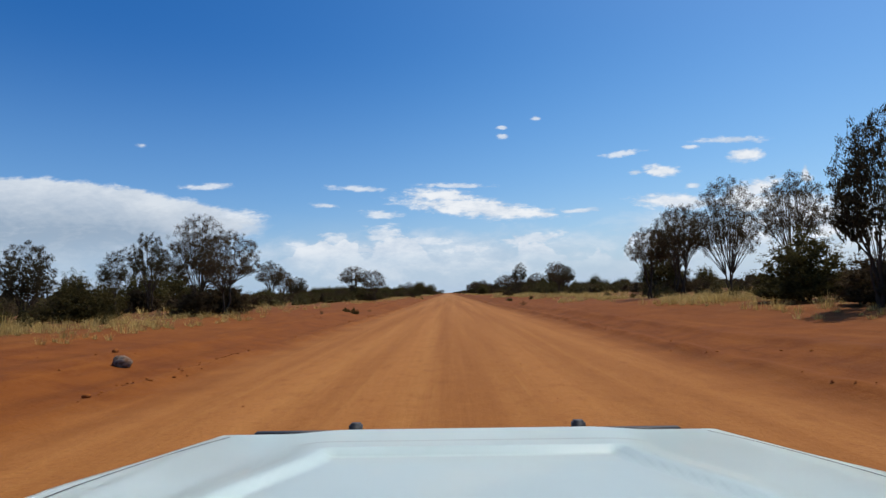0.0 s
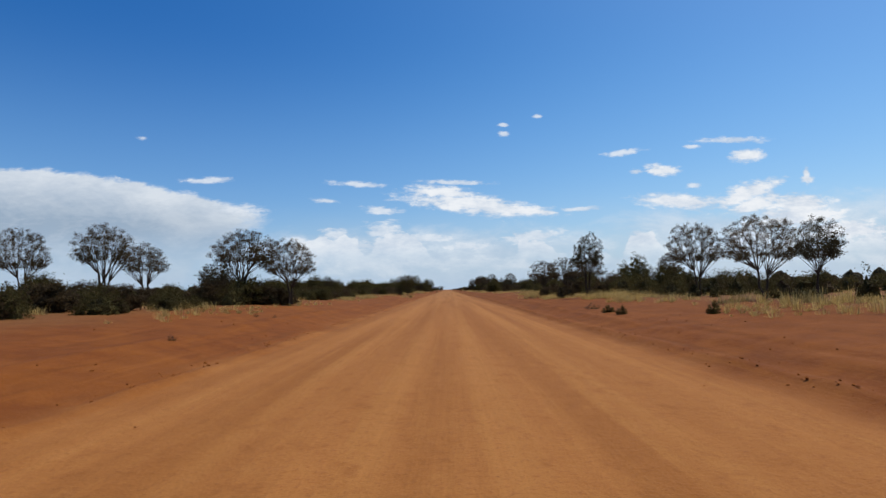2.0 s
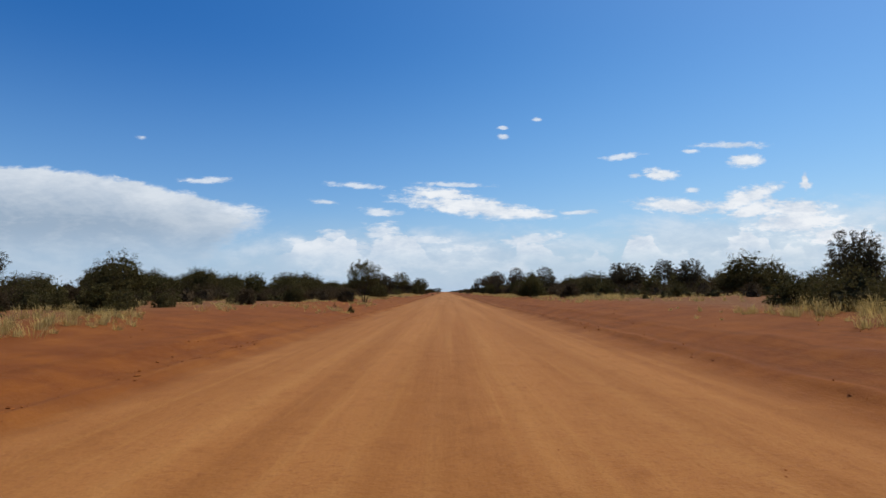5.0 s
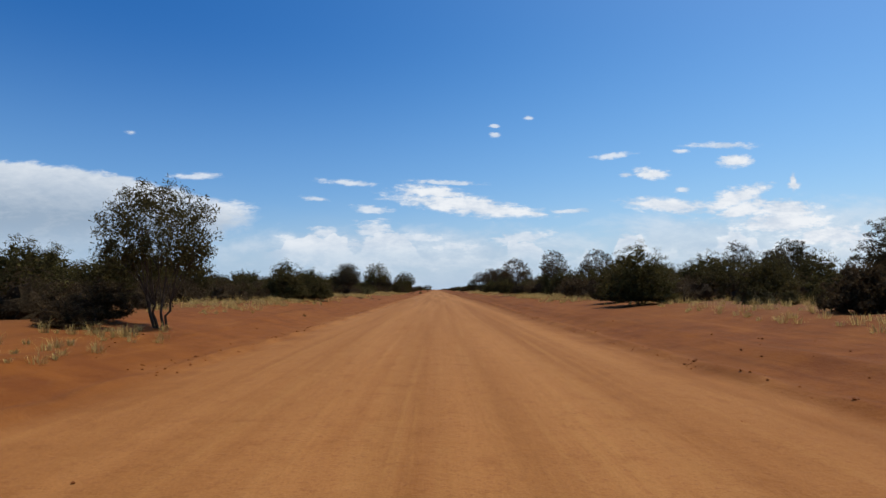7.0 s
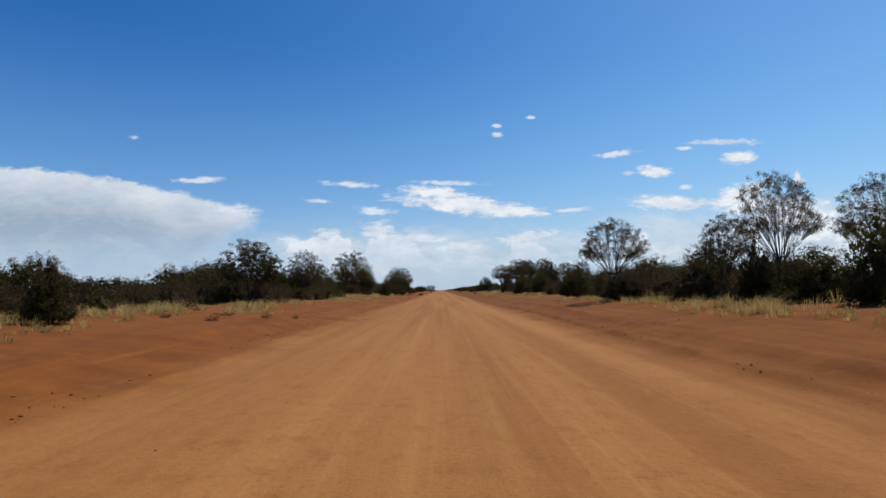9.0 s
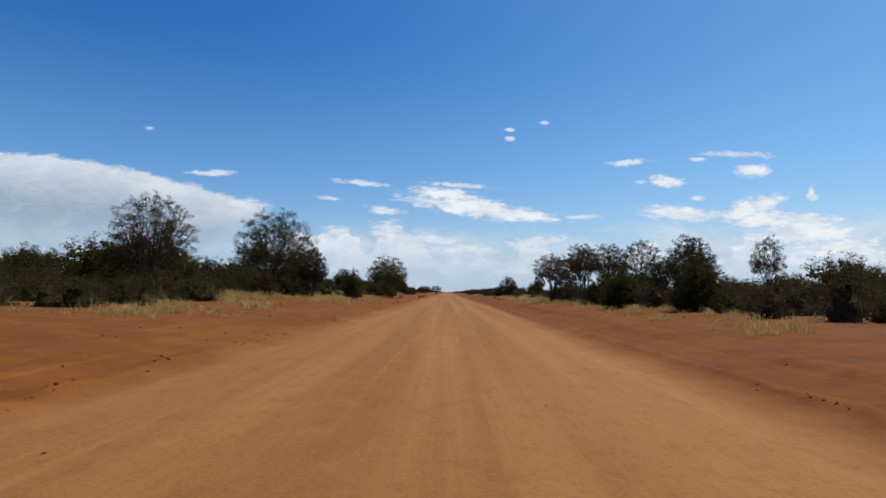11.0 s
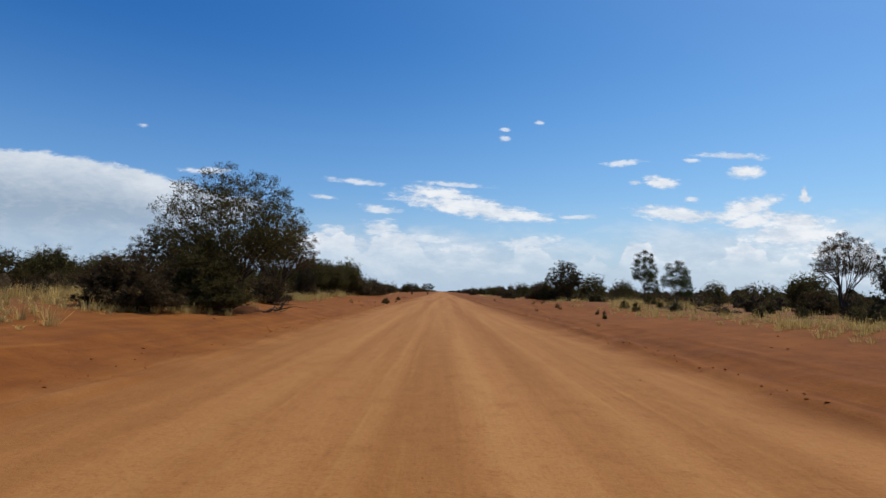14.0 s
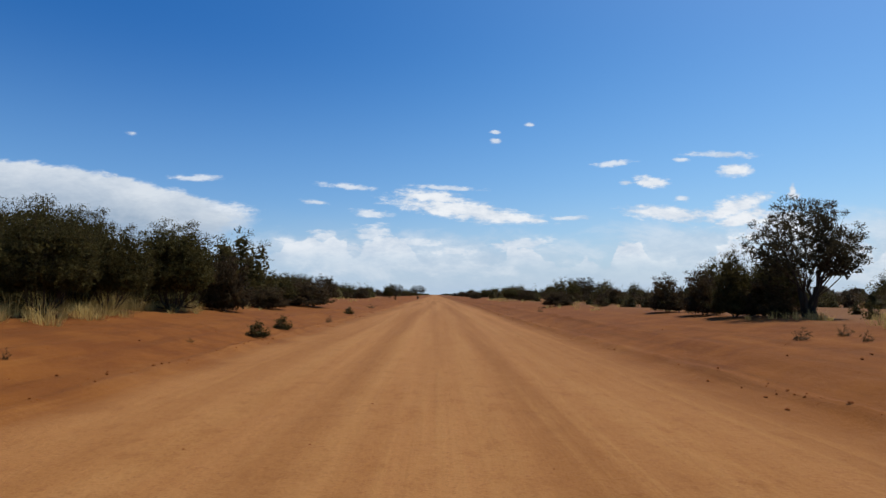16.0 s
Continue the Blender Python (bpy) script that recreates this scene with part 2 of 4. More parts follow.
    col = mix(t, maths(t, "MULTIPLY", ramp(t, fine, 0.5, 0.70), 0.36), col, (0.15, 0.043, 0.010))
    col = mix(t, maths(t, "MULTIPLY", ramp(t, grains, 0.58, 0.70), 0.45), col, (0.105, 0.033, 0.009))
    col = mix(t, maths(t, "MULTIPLY", ramp(t, grains, 0.40, 0.30), 0.25), col, (0.40, 0.20, 0.070))
    height = maths(t, "ADD", maths(t, "MULTIPLY", mid, 0.08), maths(t, "ADD", maths(t, "MULTIPLY", fine, 0.03), maths(t, "MULTIPLY", streak_fine, 0.03)))
    put(t, b, color=col, rough=0.93, spec=0.15, normal=node(t, "ShaderNodeBump", {"Height": height, "Strength": 0.6, "Distance": 1.0}).outputs[0])


def thin_sheet(t, b, col, share):
    """Lets part of the light through a leaf or blade."""
    through_light = node(t, "ShaderNodeBsdfTranslucent", {"Color": col})
    both = node(t, "ShaderNodeMixShader", {0: share, 1: b.outputs[0], 2: through_light.outputs[0]})
    out = [n for n in t.nodes if n.bl_idname == "ShaderNodeOutputMaterial"][0]
    t.links.new(both.outputs[0], out.inputs[0])


def leafy(dark, light):
    def build(t, b):
        r = node(t, "ShaderNodeNewGeometry").outputs["Random Per Island"]
        o = node(t, "ShaderNodeObjectInfo").outputs["Random"]
        col = mix(t, r, dark, light)
        col = mix(t, maths(t, "MULTIPLY", o, 0.45), col, (0.082, 0.052, 0.024))
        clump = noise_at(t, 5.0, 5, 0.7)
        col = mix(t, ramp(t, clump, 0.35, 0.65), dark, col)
        put(t, b, color=col, rough=0.75, spec=0.08, normal=node(t, "ShaderNodeBump", {"Height": clump, "Strength": 1.0, "Distance": 0.35}).outputs[0])
        thin_sheet(t, b, col, 0.33)
    return build


def barky(t, b):
    n = noise_at(t, 9.0, 5, 0.6, (1, 1, 0.25))
    put(t, b, color=mix(t, n, (0.034, 0.025, 0.017), (0.095, 0.068, 0.046)), rough=0.95, spec=0.08, normal=node(t, "ShaderNodeBump", {"Height": n, "Strength": 0.5, "Distance": 0.05}).outputs[0])


def strawy(t, b):
    r = node(t, "ShaderNodeNewGeometry").outputs["Random Per Island"]
    col = mix(t, r, (0.27, 0.185, 0.055), (0.72, 0.540, 0.205))
    col = mix(t, maths(t, "MULTIPLY", ramp(t, noise_at(t, 0.7, 4, 0.6), 0.45, 0.68), 0.6), col, (0.24, 0.170, 0.055))
    put(t, b, color=col, rough=0.8, spec=0.1)
    thin_sheet(t, b, col, 0.40)


EARTH = material("red_earth", earth)
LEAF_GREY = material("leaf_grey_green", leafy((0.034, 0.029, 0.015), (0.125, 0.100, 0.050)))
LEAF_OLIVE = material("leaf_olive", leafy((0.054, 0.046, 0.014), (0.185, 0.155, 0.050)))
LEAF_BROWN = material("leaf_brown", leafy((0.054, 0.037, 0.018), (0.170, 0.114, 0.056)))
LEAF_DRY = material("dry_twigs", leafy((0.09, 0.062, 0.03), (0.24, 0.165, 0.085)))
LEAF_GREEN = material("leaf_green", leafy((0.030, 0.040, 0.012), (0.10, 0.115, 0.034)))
BARK = material("dark_bark", barky)
STRAW = material("dry_grass", strawy)


# ------------------------------------------------------------------ ground
def rise(x, y):
    """Height of the ground: a graded road with low banks, then an uneven plain."""
    a = np.abs(x)
    crown = 0.05 * np.clip(1 - (a / 5.0) ** 2, 0, 1)
    bank = 0.40 * np.clip((a - 5.2) / 2.3, 0, 1) ** 1.3 + 0.50 * np.clip((a - 7.3) / 4.7, 0, 1) + 0.12 * np.clip((a - 12) / 6, 0, 1)
    wave = np.sin(y * 0.21 + 1.3 * np.sin(x * 0.11)) + np.sin(y * 0.083 + 2.0) + np.sin(x * 0.31 + y * 0.13)
    rough = 0.055 * wave * np.clip((a - 5) / 4, 0, 1)
    grit = 0.018 * np.sin(x * 2.9 + 2 * np.sin(y * 0.7)) * np.sin(y * 1.7 + x) * np.clip((a - 4.6) / 1.5, 0, 1)
    berm = 0.12 * np.exp(-(((x - 5.9 - 0.25 * np.sin(y * 0.06)) / 0.2) ** 2)) * (0.6 + 0.4 * np.sin(y * 1.9 + np.sin(y * 0.7)))
    berm = berm + 0.11 * np.exp(-(((x + 5.6 + 0.3 * np.sin(y * 0.05 + 1)) / 0.18) ** 2)) * (0.6 + 0.4 * np.sin(y * 1.6 + 2 * np.sin(y * 0.5)))
    berm = berm + 0.09 * np.exp(-(((x - 7.4 - 0.5 * np.sin(y * 0.045 + 2)) / 0.3) ** 2)) * (0.5 + 0.5 * np.sin(y * 0.9 + 3 * np.sin(y * 0.31)))
    berm = berm + 0.08 * np.exp(-(((x + 7.6 + 0.5 * np.sin(y * 0.04)) / 0.3) ** 2)) * (0.5 + 0.5 * np.sin(y * 1.1 + 3 * np.sin(y * 0.27)))
    rut = 0.012 * np.sin(x * 3.7 + 0.4 * np.sin(y * 0.05)) * np.clip(1 - a / 5.5, 0, 1)
    fade = np.clip(1 - (a - 80) / 400, 0, 1)
    return crown + bank + (rough + grit) * fade + rut + berm


def sheet(name, xs, ys):
    X, Y = np.meshgrid(xs, ys)
    Z = rise(X, Y)
    co = np.stack([X, Y, Z], -1).reshape(-1, 3)
    nx, ny = len(xs), len(ys)
    i = (np.arange(ny - 1)[:, None] * nx + np.arange(nx - 1)[None, :]).ravel()
    faces = np.stack([i, i + 1, i + nx + 1, i + nx], 1)
    me = bpy.data.meshes.new(name)
    me.from_pydata(co.tolist(), [], faces.tolist())
    me.polygons.foreach_set("use_smooth", [True] * len(me.polygons))
    me.materials.append(EARTH)
    return new(name, me)


def spread(start, stop, step, growth):
    out = [start]
    while out[-1] < stop:
        out.append(out[-1] + step)
        step *= growth
    return out


ys = np.array([-v for v in reversed(spread(14, 4500, 3, 1.5))] + list(np.arange(-11.0, 400.0, 0.9)) + spread(400, 4600, 1.2, 1.06))
road_x = np.arange(-5.0, 5.01, 0.25)
side = np.array(spread(5.0, 9.5, 0.11, 1.0) + spread(9.7, 15.0, 0.25, 1.05) + spread(16, 4500, 0.9, 1.16))
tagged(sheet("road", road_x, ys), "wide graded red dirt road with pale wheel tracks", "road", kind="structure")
right_ground = sheet("ground", side, ys)
left_ground = sheet("ground", -side[::-1], ys)
joined = bmesh.new()
joined.from_mesh(right_ground.data)
joined.from_mesh(left_ground.data)
joined.to_mesh(right_ground.data)
joined.free()
bpy.data.objects.remove(left_ground)
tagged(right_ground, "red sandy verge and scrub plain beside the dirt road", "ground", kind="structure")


def level(x, y):
    return float(rise(np.array(float(x)), np.array(float(y))))


# ------------------------------------------------------------------ plants
def mesh_of(name, co, faces, mat, smooth=False):
    me = bpy.data.meshes.new(name)
    me.from_pydata(co, [], faces)
    me.materials.append(mat)
    if smooth:
        me.polygons.foreach_set("use_smooth", [True] * len(me.polygons))
    return me


class Limbs:
    """Collects tapered limbs as one mesh."""

    def __init__(self):
        self.co, self.faces = [], []

    def limb(self, pts, r0, r1, sides=5):
        first = len(self.co)
        n = len(pts)
        for k, p in enumerate(pts):
            q = pts[min(k + 1, n - 1)] - pts[max(k - 1, 0)]
            q = q / (np.linalg.norm(q) + 1e-9)
            a = np.cross(q, [0.31, 0.9, 0.2])
            a = a / (np.linalg.norm(a) + 1e-9)
            b = np.cross(q, a)
            r = r0 + (r1 - r0) * k / (n - 1)
            for s in range(sides):
                w = 2 * math.pi * s / sides
                self.co.append(tuple(p + r * (math.cos(w) * a + math.sin(w) * b)))
        for k in range(n - 1):
            for s in range(sides):
                i, j = first + k * sides + s, first + k * sides + (s + 1) % sides
                self.faces.append((i, j, j + sides, i + sides))


def bent(rng, a, b, n, wobble, lift=0.0):
    """Points from a to b along a slightly crooked way that bows upwards."""
    ts = np.linspace(0, 1, n)
    d = np.linalg.norm(b - a)
    pts = a[None] * (1 - ts[:, None]) + b[None] * ts[:, None]
    pts[1:-1] += rng.normal(0, wobble * d, (n - 2, 3))
    pts[:, 2] += lift * d * np.sin(ts * math.pi)
    return pts


def leaves(rng, centres, count, radius, size, flat=0.75, hang=0.0, ratio=0.30, hub=None, sweep=0.0):
    """Small narrow leaves scattered round the centres, swept outwards from the hub; three corners each."""
    c = np.repeat(np.asarray(centres), count, axis=0)
    n = len(c)
    outward = c - (c.mean(0) if hub is None else hub)
    outward /= np.linalg.norm(outward, axis=1)[:, None] + 1e-9
    d = rng.normal(0, 1, (n, 3))
    d /= np.linalg.norm(d, axis=1)[:, None]
    c = c + d * (radius * rng.uniform(0, 1, n) ** 0.6)[:, None] * [1, 1, flat]
    axis = rng.normal(0, 1, (n, 3))
    axis[:, 2] = axis[:, 2] * 0.8 - hang
    axis = axis + outward * sweep
    axis /= np.linalg.norm(axis, axis=1)[:, None]
    side_way = np.cross(axis, rng.normal(0, 1, (n, 3)))
    side_way /= np.linalg.norm(side_way, axis=1)[:, None] + 1e-9
    s = size * rng.uniform(0.6, 1.5, n)
    l, w = (axis * s[:, None]), side_way * (s * ratio)[:, None]
    co = np.stack([c - l * 0.5 - w * 0.5, c - l * 0.3 + w * 0.5, c + l * 0.5], 1).reshape(-1, 3)
    faces = np.arange(3 * n).reshape(-1, 3)
    return co.tolist(), faces.tolist()


def crown_points(rng, n, height, width, base, shell, low_part):
    """Ends of the twigs: inside an uneven dome from base to height, low_part of it below its widest."""
    lobes = rng.normal(0, 1, (9, 3))
    lobes[:, 2] = np.abs(lobes[:, 2]) * 0.8
    lobes /= np.linalg.norm(lobes, axis=1)[:, None]
    size = rng.uniform(-0.13, 0.13, 9)
    out = []
    shrubby = base < 0.1 * height
    if shrubby:
        low_part = 0.12
    mid, up, down = base + (height - base) * low_part, (height - base) * (1 - low_part), (height - base) * low_part
    while len(out) < n:
        d = rng.normal(0, 1, 3)
        d /= np.linalg.norm(d)
        if d[2] < -0.75 or (shrubby and d[2] < -0.2 and rng.uniform() < 0.5):
            continue
        r = (shell ** 2 + (1 - shell ** 2) * rng.uniform()) ** 0.5
        r *= 1 + float(np.sum(size * np.clip(lobes @ d - 0.6, 0, 1) * 2.4)) + rng.normal(0, 0.025)
        out.append(np.array([d[0] * r * width / 2, d[1] * r * width / 2, mid + d[2] * r * (up if d[2] > 0 else down)]))
    return np.array(out)


def tree_meshes(seed, height, width, base, stems, tips, count, leaf, mat, shell=0.45, radius=0.22, hang=0.0, thick=0.09, flat=0.75, spread_low=0.25, low_part=0.36, sweep=0.9, inner=0):
    rng = np.random.default_rng(seed)
    pts = crown_points(rng, tips, height, width, base, shell, low_part)
    wood = Limbs()
    low = base < 0.13 * height
    turn = rng.uniform(0, 6.28)
    ang = (np.arctan2(pts[:, 1], pts[:, 0]) + turn) % (2 * math.pi)
    group = (ang / (2 * math.pi) * stems).astype(int) % stems
    for s in range(stems):
        mine = pts[group == s]
        if not len(mine):
            continue
        mean = mine.mean(0)
        foot = np.array([mean[0], mean[1], 0]) * 0.06 + np.append(rng.normal(0, 0.05, 2), -0.15)
        fork = np.array([mean[0] * spread_low, mean[1] * spread_low, base * rng.uniform(0.55, 0.85)])
        r = thick * rng.uniform(0.75, 1.15)
        wood.limb(bent(rng, foot, fork, 5, 0.045), r, r * 0.68, 6)
        # limbs fan out straight from the fork, each to the twigs that lie in its direction
        away = mine - fork
        away = away / (np.linalg.norm(away, axis=1)[:, None] + 1e-9)
        many = max(2, len(mine) // 14)
        heads = away[rng.permutation(len(mine))[:many]]
        near = np.argmax(away @ heads.T, axis=1)
        for k in range(many):
            sub = mine[near == k]
            if not len(sub):
                continue
            knee = fork + (sub.mean(0) - fork) * rng.uniform(0.5, 0.62)
            wood.limb(bent(rng, fork, knee, 3, 0.03, 0.02), r * 0.34, r * 0.17, 3 if low else 5)
            for tip in sub[::3] if low else sub[::2]:
                wood.limb(bent(rng, knee, tip, 2, 0.03, 0.02), r * 0.13, 0.004, 3)
    hub = np.array([0, 0, base * 0.6])
    co, faces = leaves(rng, pts, count, radius, leaf, flat, hang, hub=hub, sweep=sweep)
    if inner:  # close, broader tufts of foliage inside a dense plant
        c2, f2 = leaves(rng, pts * [0.84, 0.84, 0.85], inner * 2, radius * 1.15, leaf * 1.7, flat, hang, 0.7, hub, sweep * 0.4)
        faces = faces + (np.array(f2) + len(co)).tolist()
        co = co + c2
    return mesh_of("trunk", wood.co, wood.faces, BARK, True), mesh_of("crown", co, faces, mat, False)


def plant(name, meshes, label, category, group):
    """A first plant of its kind; each later one is a copy."""
    root = new(name)
    root.empty_display_size = 0.1
    for part_name, me in zip(("trunk", "crown"), meshes):
        ob = new(part_name, me)
        ob.parent = root
    tagged(root, label, category, group)
    return root


KINDS, PLACED = {}, []
SECOND = {"mulga_b": "mulga_g", "mulga_c": "mulga_f"}  # two forms that take turns


def kind(key, name, label, category, group, height, width, *args, **kw):
    KINDS[key] = [name, label, category, group, height, width, args, kw, None]


def grow(key, x, y, height, width, turn=None):
    """Sets a plant of this kind on the ground at its own height and width."""
    if key in SECOND and int(abs(x) * 7 + y) % 2:
        key = SECOND[key]
    k = KINDS[key]
    PLACED.append((key, x, y, height, width))
    if turn is None:
        turn = (x * 37.7 + y * 91.3) % 360
    m = Matrix.LocRotScale((x, y, level(x, y) - 0.02), Euler((0, 0, radians(turn))), (width / k[5], width / k[5], height / k[4]))
    if k[8] is None:
        k[8] = plant(k[0], tree_meshes(*k[6][:1], k[4], k[5], *k[6][1:], **k[7]), k[1], k[2], k[3])
        k[8].matrix_basis = m
        k[8].scale = m.to_scale()
        return k[8]
    ob = copy_thing(k[8], m)
    ob.matrix_basis = m
    return ob


G = "roadside trees"
kind("mulga", "mulga_tree", "grey-green mulga tree with dark forked stems", "tree", G, 5.0, 4.0, 11, 2.1, 4, 420, 34, 0.105, LEAF_GREY, shell=0.55)
kind("mulga_b", "mulga_tree", "grey-green mulga tree with a dense rounded crown", "tree", G, 4.6, 4.0, 12, 1.3, 6, 420, 34, 0.112, LEAF_GREY, shell=0.45, inner=1)
kind("mulga_g", "mulga_tree", "grey-green mulga tree with a broad uneven crown", "tree", G, 4.6, 4.0, 42, 1.4, 5, 420, 32, 0.112, LEAF_GREY, shell=0.5, inner=1)
kind("mulga_c", "mulga_tree", "brownish mulga tree with a thin open crown", "tree", G, 5.2, 3.8, 13, 2.3, 4, 420, 40, 0.082, LEAF_BROWN, shell=0.5)
kind("mulga_f", "mulga_tree", "brownish mulga tree with a forked trunk and thin crown", "tree", G, 5.2, 3.8, 43, 2.4, 3, 420, 40, 0.082, LEAF_BROWN, shell=0.45)
kind("mulga_d", "mulga_tree", "large mulga tree with a lobed dark crown on many stems", "tree", G, 6.0, 6.0, 18, 1.7, 5, 720, 58, 0.088, LEAF_OLIVE, shell=0.4, radius=0.28, thick=0.085, inner=1)
kind("mulga_e", "mulga_tree", "tall brown-green mulga tree with fine spreading branches", "tree", G, 6.6, 6.0, 51, 1.8, 3, 720, 46, 0.088, LEAF_BROWN, shell=0.35, radius=0.27, thick=0.09, spread_low=0.2, low_part=0.42)
kind("tall", "mulga_tree", "tall grey-green tree with a rounded crown on a bare trunk", "tree", G, 8.0, 5.0, 53, 3.3, 3, 460, 30, 0.115, LEAF_GREY, shell=0.45, radius=0.28, thick=0.10, spread_low=0.14)
kind("slim", "mulga_tree", "slender mulga tree with a small rounded crown", "tree", G, 4.5, 2.6, 14, 2.1, 2, 240, 30, 0.098, LEAF_GREY, thick=0.055, shell=0.45)
kind("umbrella", "umbrella_mulga", "umbrella mulga with fanned dark stems and a domed crown", "tree", G, 6.0, 5.0, 15, 2.7, 3, 560, 36, 0.084, LEAF_BROWN, shell=0.66, radius=0.2, thick=0.075, flat=0.8, spread_low=0.14, low_part=0.28, sweep=1.3)
kind("umbrella_b", "umbrella_mulga", "umbrella mulga with a single forked trunk and domed crown", "tree", G, 5.4, 4.4, 19, 2.2, 2, 500, 42, 0.084, LEAF_BROWN, shell=0.66, radius=0.2, thick=0.095, flat=0.8, low_part=0.30, sweep=1.2)
kind("weeping", "drooping_tree", "drooping olive-green tree with several dark stems", "tree", G, 4.8, 3.6, 16, 1.3, 4, 380, 36, 0.125, LEAF_OLIVE, shell=0.5, hang=0.9, flat=1.0, radius=0.27, thick=0.06, spread_low=0.34, low_part=0.45, sweep=0.3)
kind("gum", "young_gum_tree", "young green tree with a thin pale stem", "tree", G, 3.8, 2.0, 17, 1.3, 2, 150, 52, 0.100, LEAF_GREEN, thick=0.04, radius=0.24, sweep=0.3)
kind("dead", "dead_tree", "leafless dead tree with thin grey branches", "tree", G, 4.5, 3.0, 31, 0.9, 5, 120, 1, 0.030, LEAF_BROWN, thick=0.05)
kind("far_tree", "mulga_tree", "dark rounded mulga tree far back on the plain", "tree", "trees on the plain", 4.2, 4.2, 33, 0.5, 4, 230, 24, 0.125, LEAF_OLIVE, shell=0.4, radius=0.30, inner=6)
kind("stand_tree", "acacia_tree", "dark rounded acacia tree in a close stand behind the verge", "tree", "trees behind the verge", 4.0, 4.2, 35, 0.45, 4, 230, 24, 0.125, LEAF_OLIVE, shell=0.4, radius=0.30, inner=6)
G = "roadside shrubs"
kind("shrub_t", "mulga_shrub", "tall dense dark shrub branching from the ground", "shrub", G, 3.6, 3.6, 20, 0.2, 7, 330, 40, 0.090, LEAF_OLIVE, shell=0.4, radius=0.24, thick=0.045, spread_low=0.2, inner=9)
kind("shrub_leg", "mulga_shrub", "tall dark mulga shrub on bare crooked stems", "shrub", G, 3.8, 3.8, 28, 0.75, 9, 420, 42, 0.090, LEAF_OLIVE, shell=0.35, radius=0.26, thick=0.05, spread_low=0.45, inner=8)
kind("shrub_b", "mulga_shrub", "dense dark brown-green shrub branching from the ground", "shrub", G, 2.4, 2.6, 22, 0.15, 6, 200, 34, 0.080, LEAF_BROWN, shell=0.4, radius=0.20, thick=0.035, spread_low=0.2, inner=9)
kind("shrub", "mulga_shrub", "low dense olive shrub branching from the ground", "shrub", G, 1.6, 2.0, 21, 0.1, 5, 150, 28, 0.072, LEAF_OLIVE, shell=0.4, radius=0.18, thick=0.025, spread_low=0.2, inner=8)
kind("scrub", "low_shrub", "low dark shrub among dry grass", "shrub", G, 1.4, 2.0, 26, 0.1, 4, 150, 26, 0.072, LEAF_BROWN, shell=0.4, radius=0.18, thick=0.025, spread_low=0.2, inner=8)
G = "small bushes on the verge"
kind("bushlet", "small_bush", "small green bush on the red verge", "bush", G, 0.6, 0.7, 23, 0.03, 5, 60, 16, 0.060, LEAF_OLIVE, shell=0.3, radius=0.09, thick=0.010, spread_low=0.2, inner=2)
kind("deadbush", "dead_bush", "small dry brown bush on the red verge", "bush", G, 0.5, 0.6, 24, 0.03, 5, 50, 9, 0.060, LEAF_DRY, shell=0.3, radius=0.09, thick=0.010, spread_low=0.2)

# trees and shrubs, west side then east side, from the start of the road on
grow("mulga_e", -15.8, 36.0, 6.3, 4.2)
grow("umbrella_b", -12.8, 32.7, 5.0, 3.7)
grow("mulga", -21.3, 40.4, 5.7, 2.9)
grow("slim", -19.0, 32.2, 3.9, 1.9)
grow("mulga_b", -16.0, 21.0, 3.3, 2.1)
grow("dead", -21.0, 51.6, 4.5, 2.0)
grow("umbrella_b", -46.5, 96.4, 7.7, 5.9)
grow("umbrella_b", -38.1, 96.1, 7.0, 4.4)
grow("mulga_c", -28.8, 92.9, 6.7, 5.2)
grow("mulga_c", -28.7, 99.4, 5.7, 4.5)
grow("umbrella_b", -10.8, 84.2, 4.7, 3.7)
grow("mulga_c", -13.9, 83.8, 5.2, 4.7)
grow("shrub_b", -12.6, 82.5, 1.5, 2.6)
grow("shrub_b", -11.6, 85.2, 1.3, 2.4)
grow("shrub_b", -14.8, 81.5, 1.8, 3.0)
grow("mulga_b", -34.6, 130.9, 5.4, 5.7)
grow("slim", -18.2, 133.1, 3.0, 1.7)
grow("weeping", -8.8, 173.3, 4.5, 3.5)
grow("shrub_b", -11.0, 173.8, 1.5, 2.2)
grow("shrub_b", -10.4, 171.3, 0.9, 1.7)
grow("mulga_b", -13.1, 239.4, 4.6, 4.4)
grow("mulga_e", -18.9, 279.4, 6.5, 5.7)
grow("mulga_d", -13.9, 289.0, 6.8, 6.6)
grow("mulga", -16.3, 302.8, 4.3, 2.4)
grow("mulga_d", -26.0, 324.0, 6.4, 5.8)
grow("mulga_d", -13.4, 297.0, 4.7, 4.0)
grow("mulga_b", -11.9, 293.5, 4.4, 2.8)
grow("shrub_t", -10.2, 305.0, 3.4, 2.3)
grow("mulga_d", -9.8, 336.7, 6.6, 7.0)
grow("mulga_b", -19.0, 348.5, 4.6, 3.8)
grow("shrub", -14.0, 393.3, 5.2, 6.7)
grow("mulga_e", -11.6, 350.5, 5.9, 6.4)
grow("shrub_leg", -11.0, 377.2, 3.8, 3.8)
grow("shrub_leg", -15.0, 374.2, 4.1, 4.2)
grow("mulga_b", -11.6, 359.3, 3.1, 1.9)
grow("shrub_leg", -13.0, 374.3, 3.8, 2.5)
grow("shrub_b", -10.5, 381.8, 3.2, 2.6)
grow("shrub_b", -10.5, 399.5, 2.5, 5.1)
grow("shrub_leg", -13.0, 367.0, 3.7, 3.7)
grow("mulga", -9.0, 484.0, 3.5, 3.9)
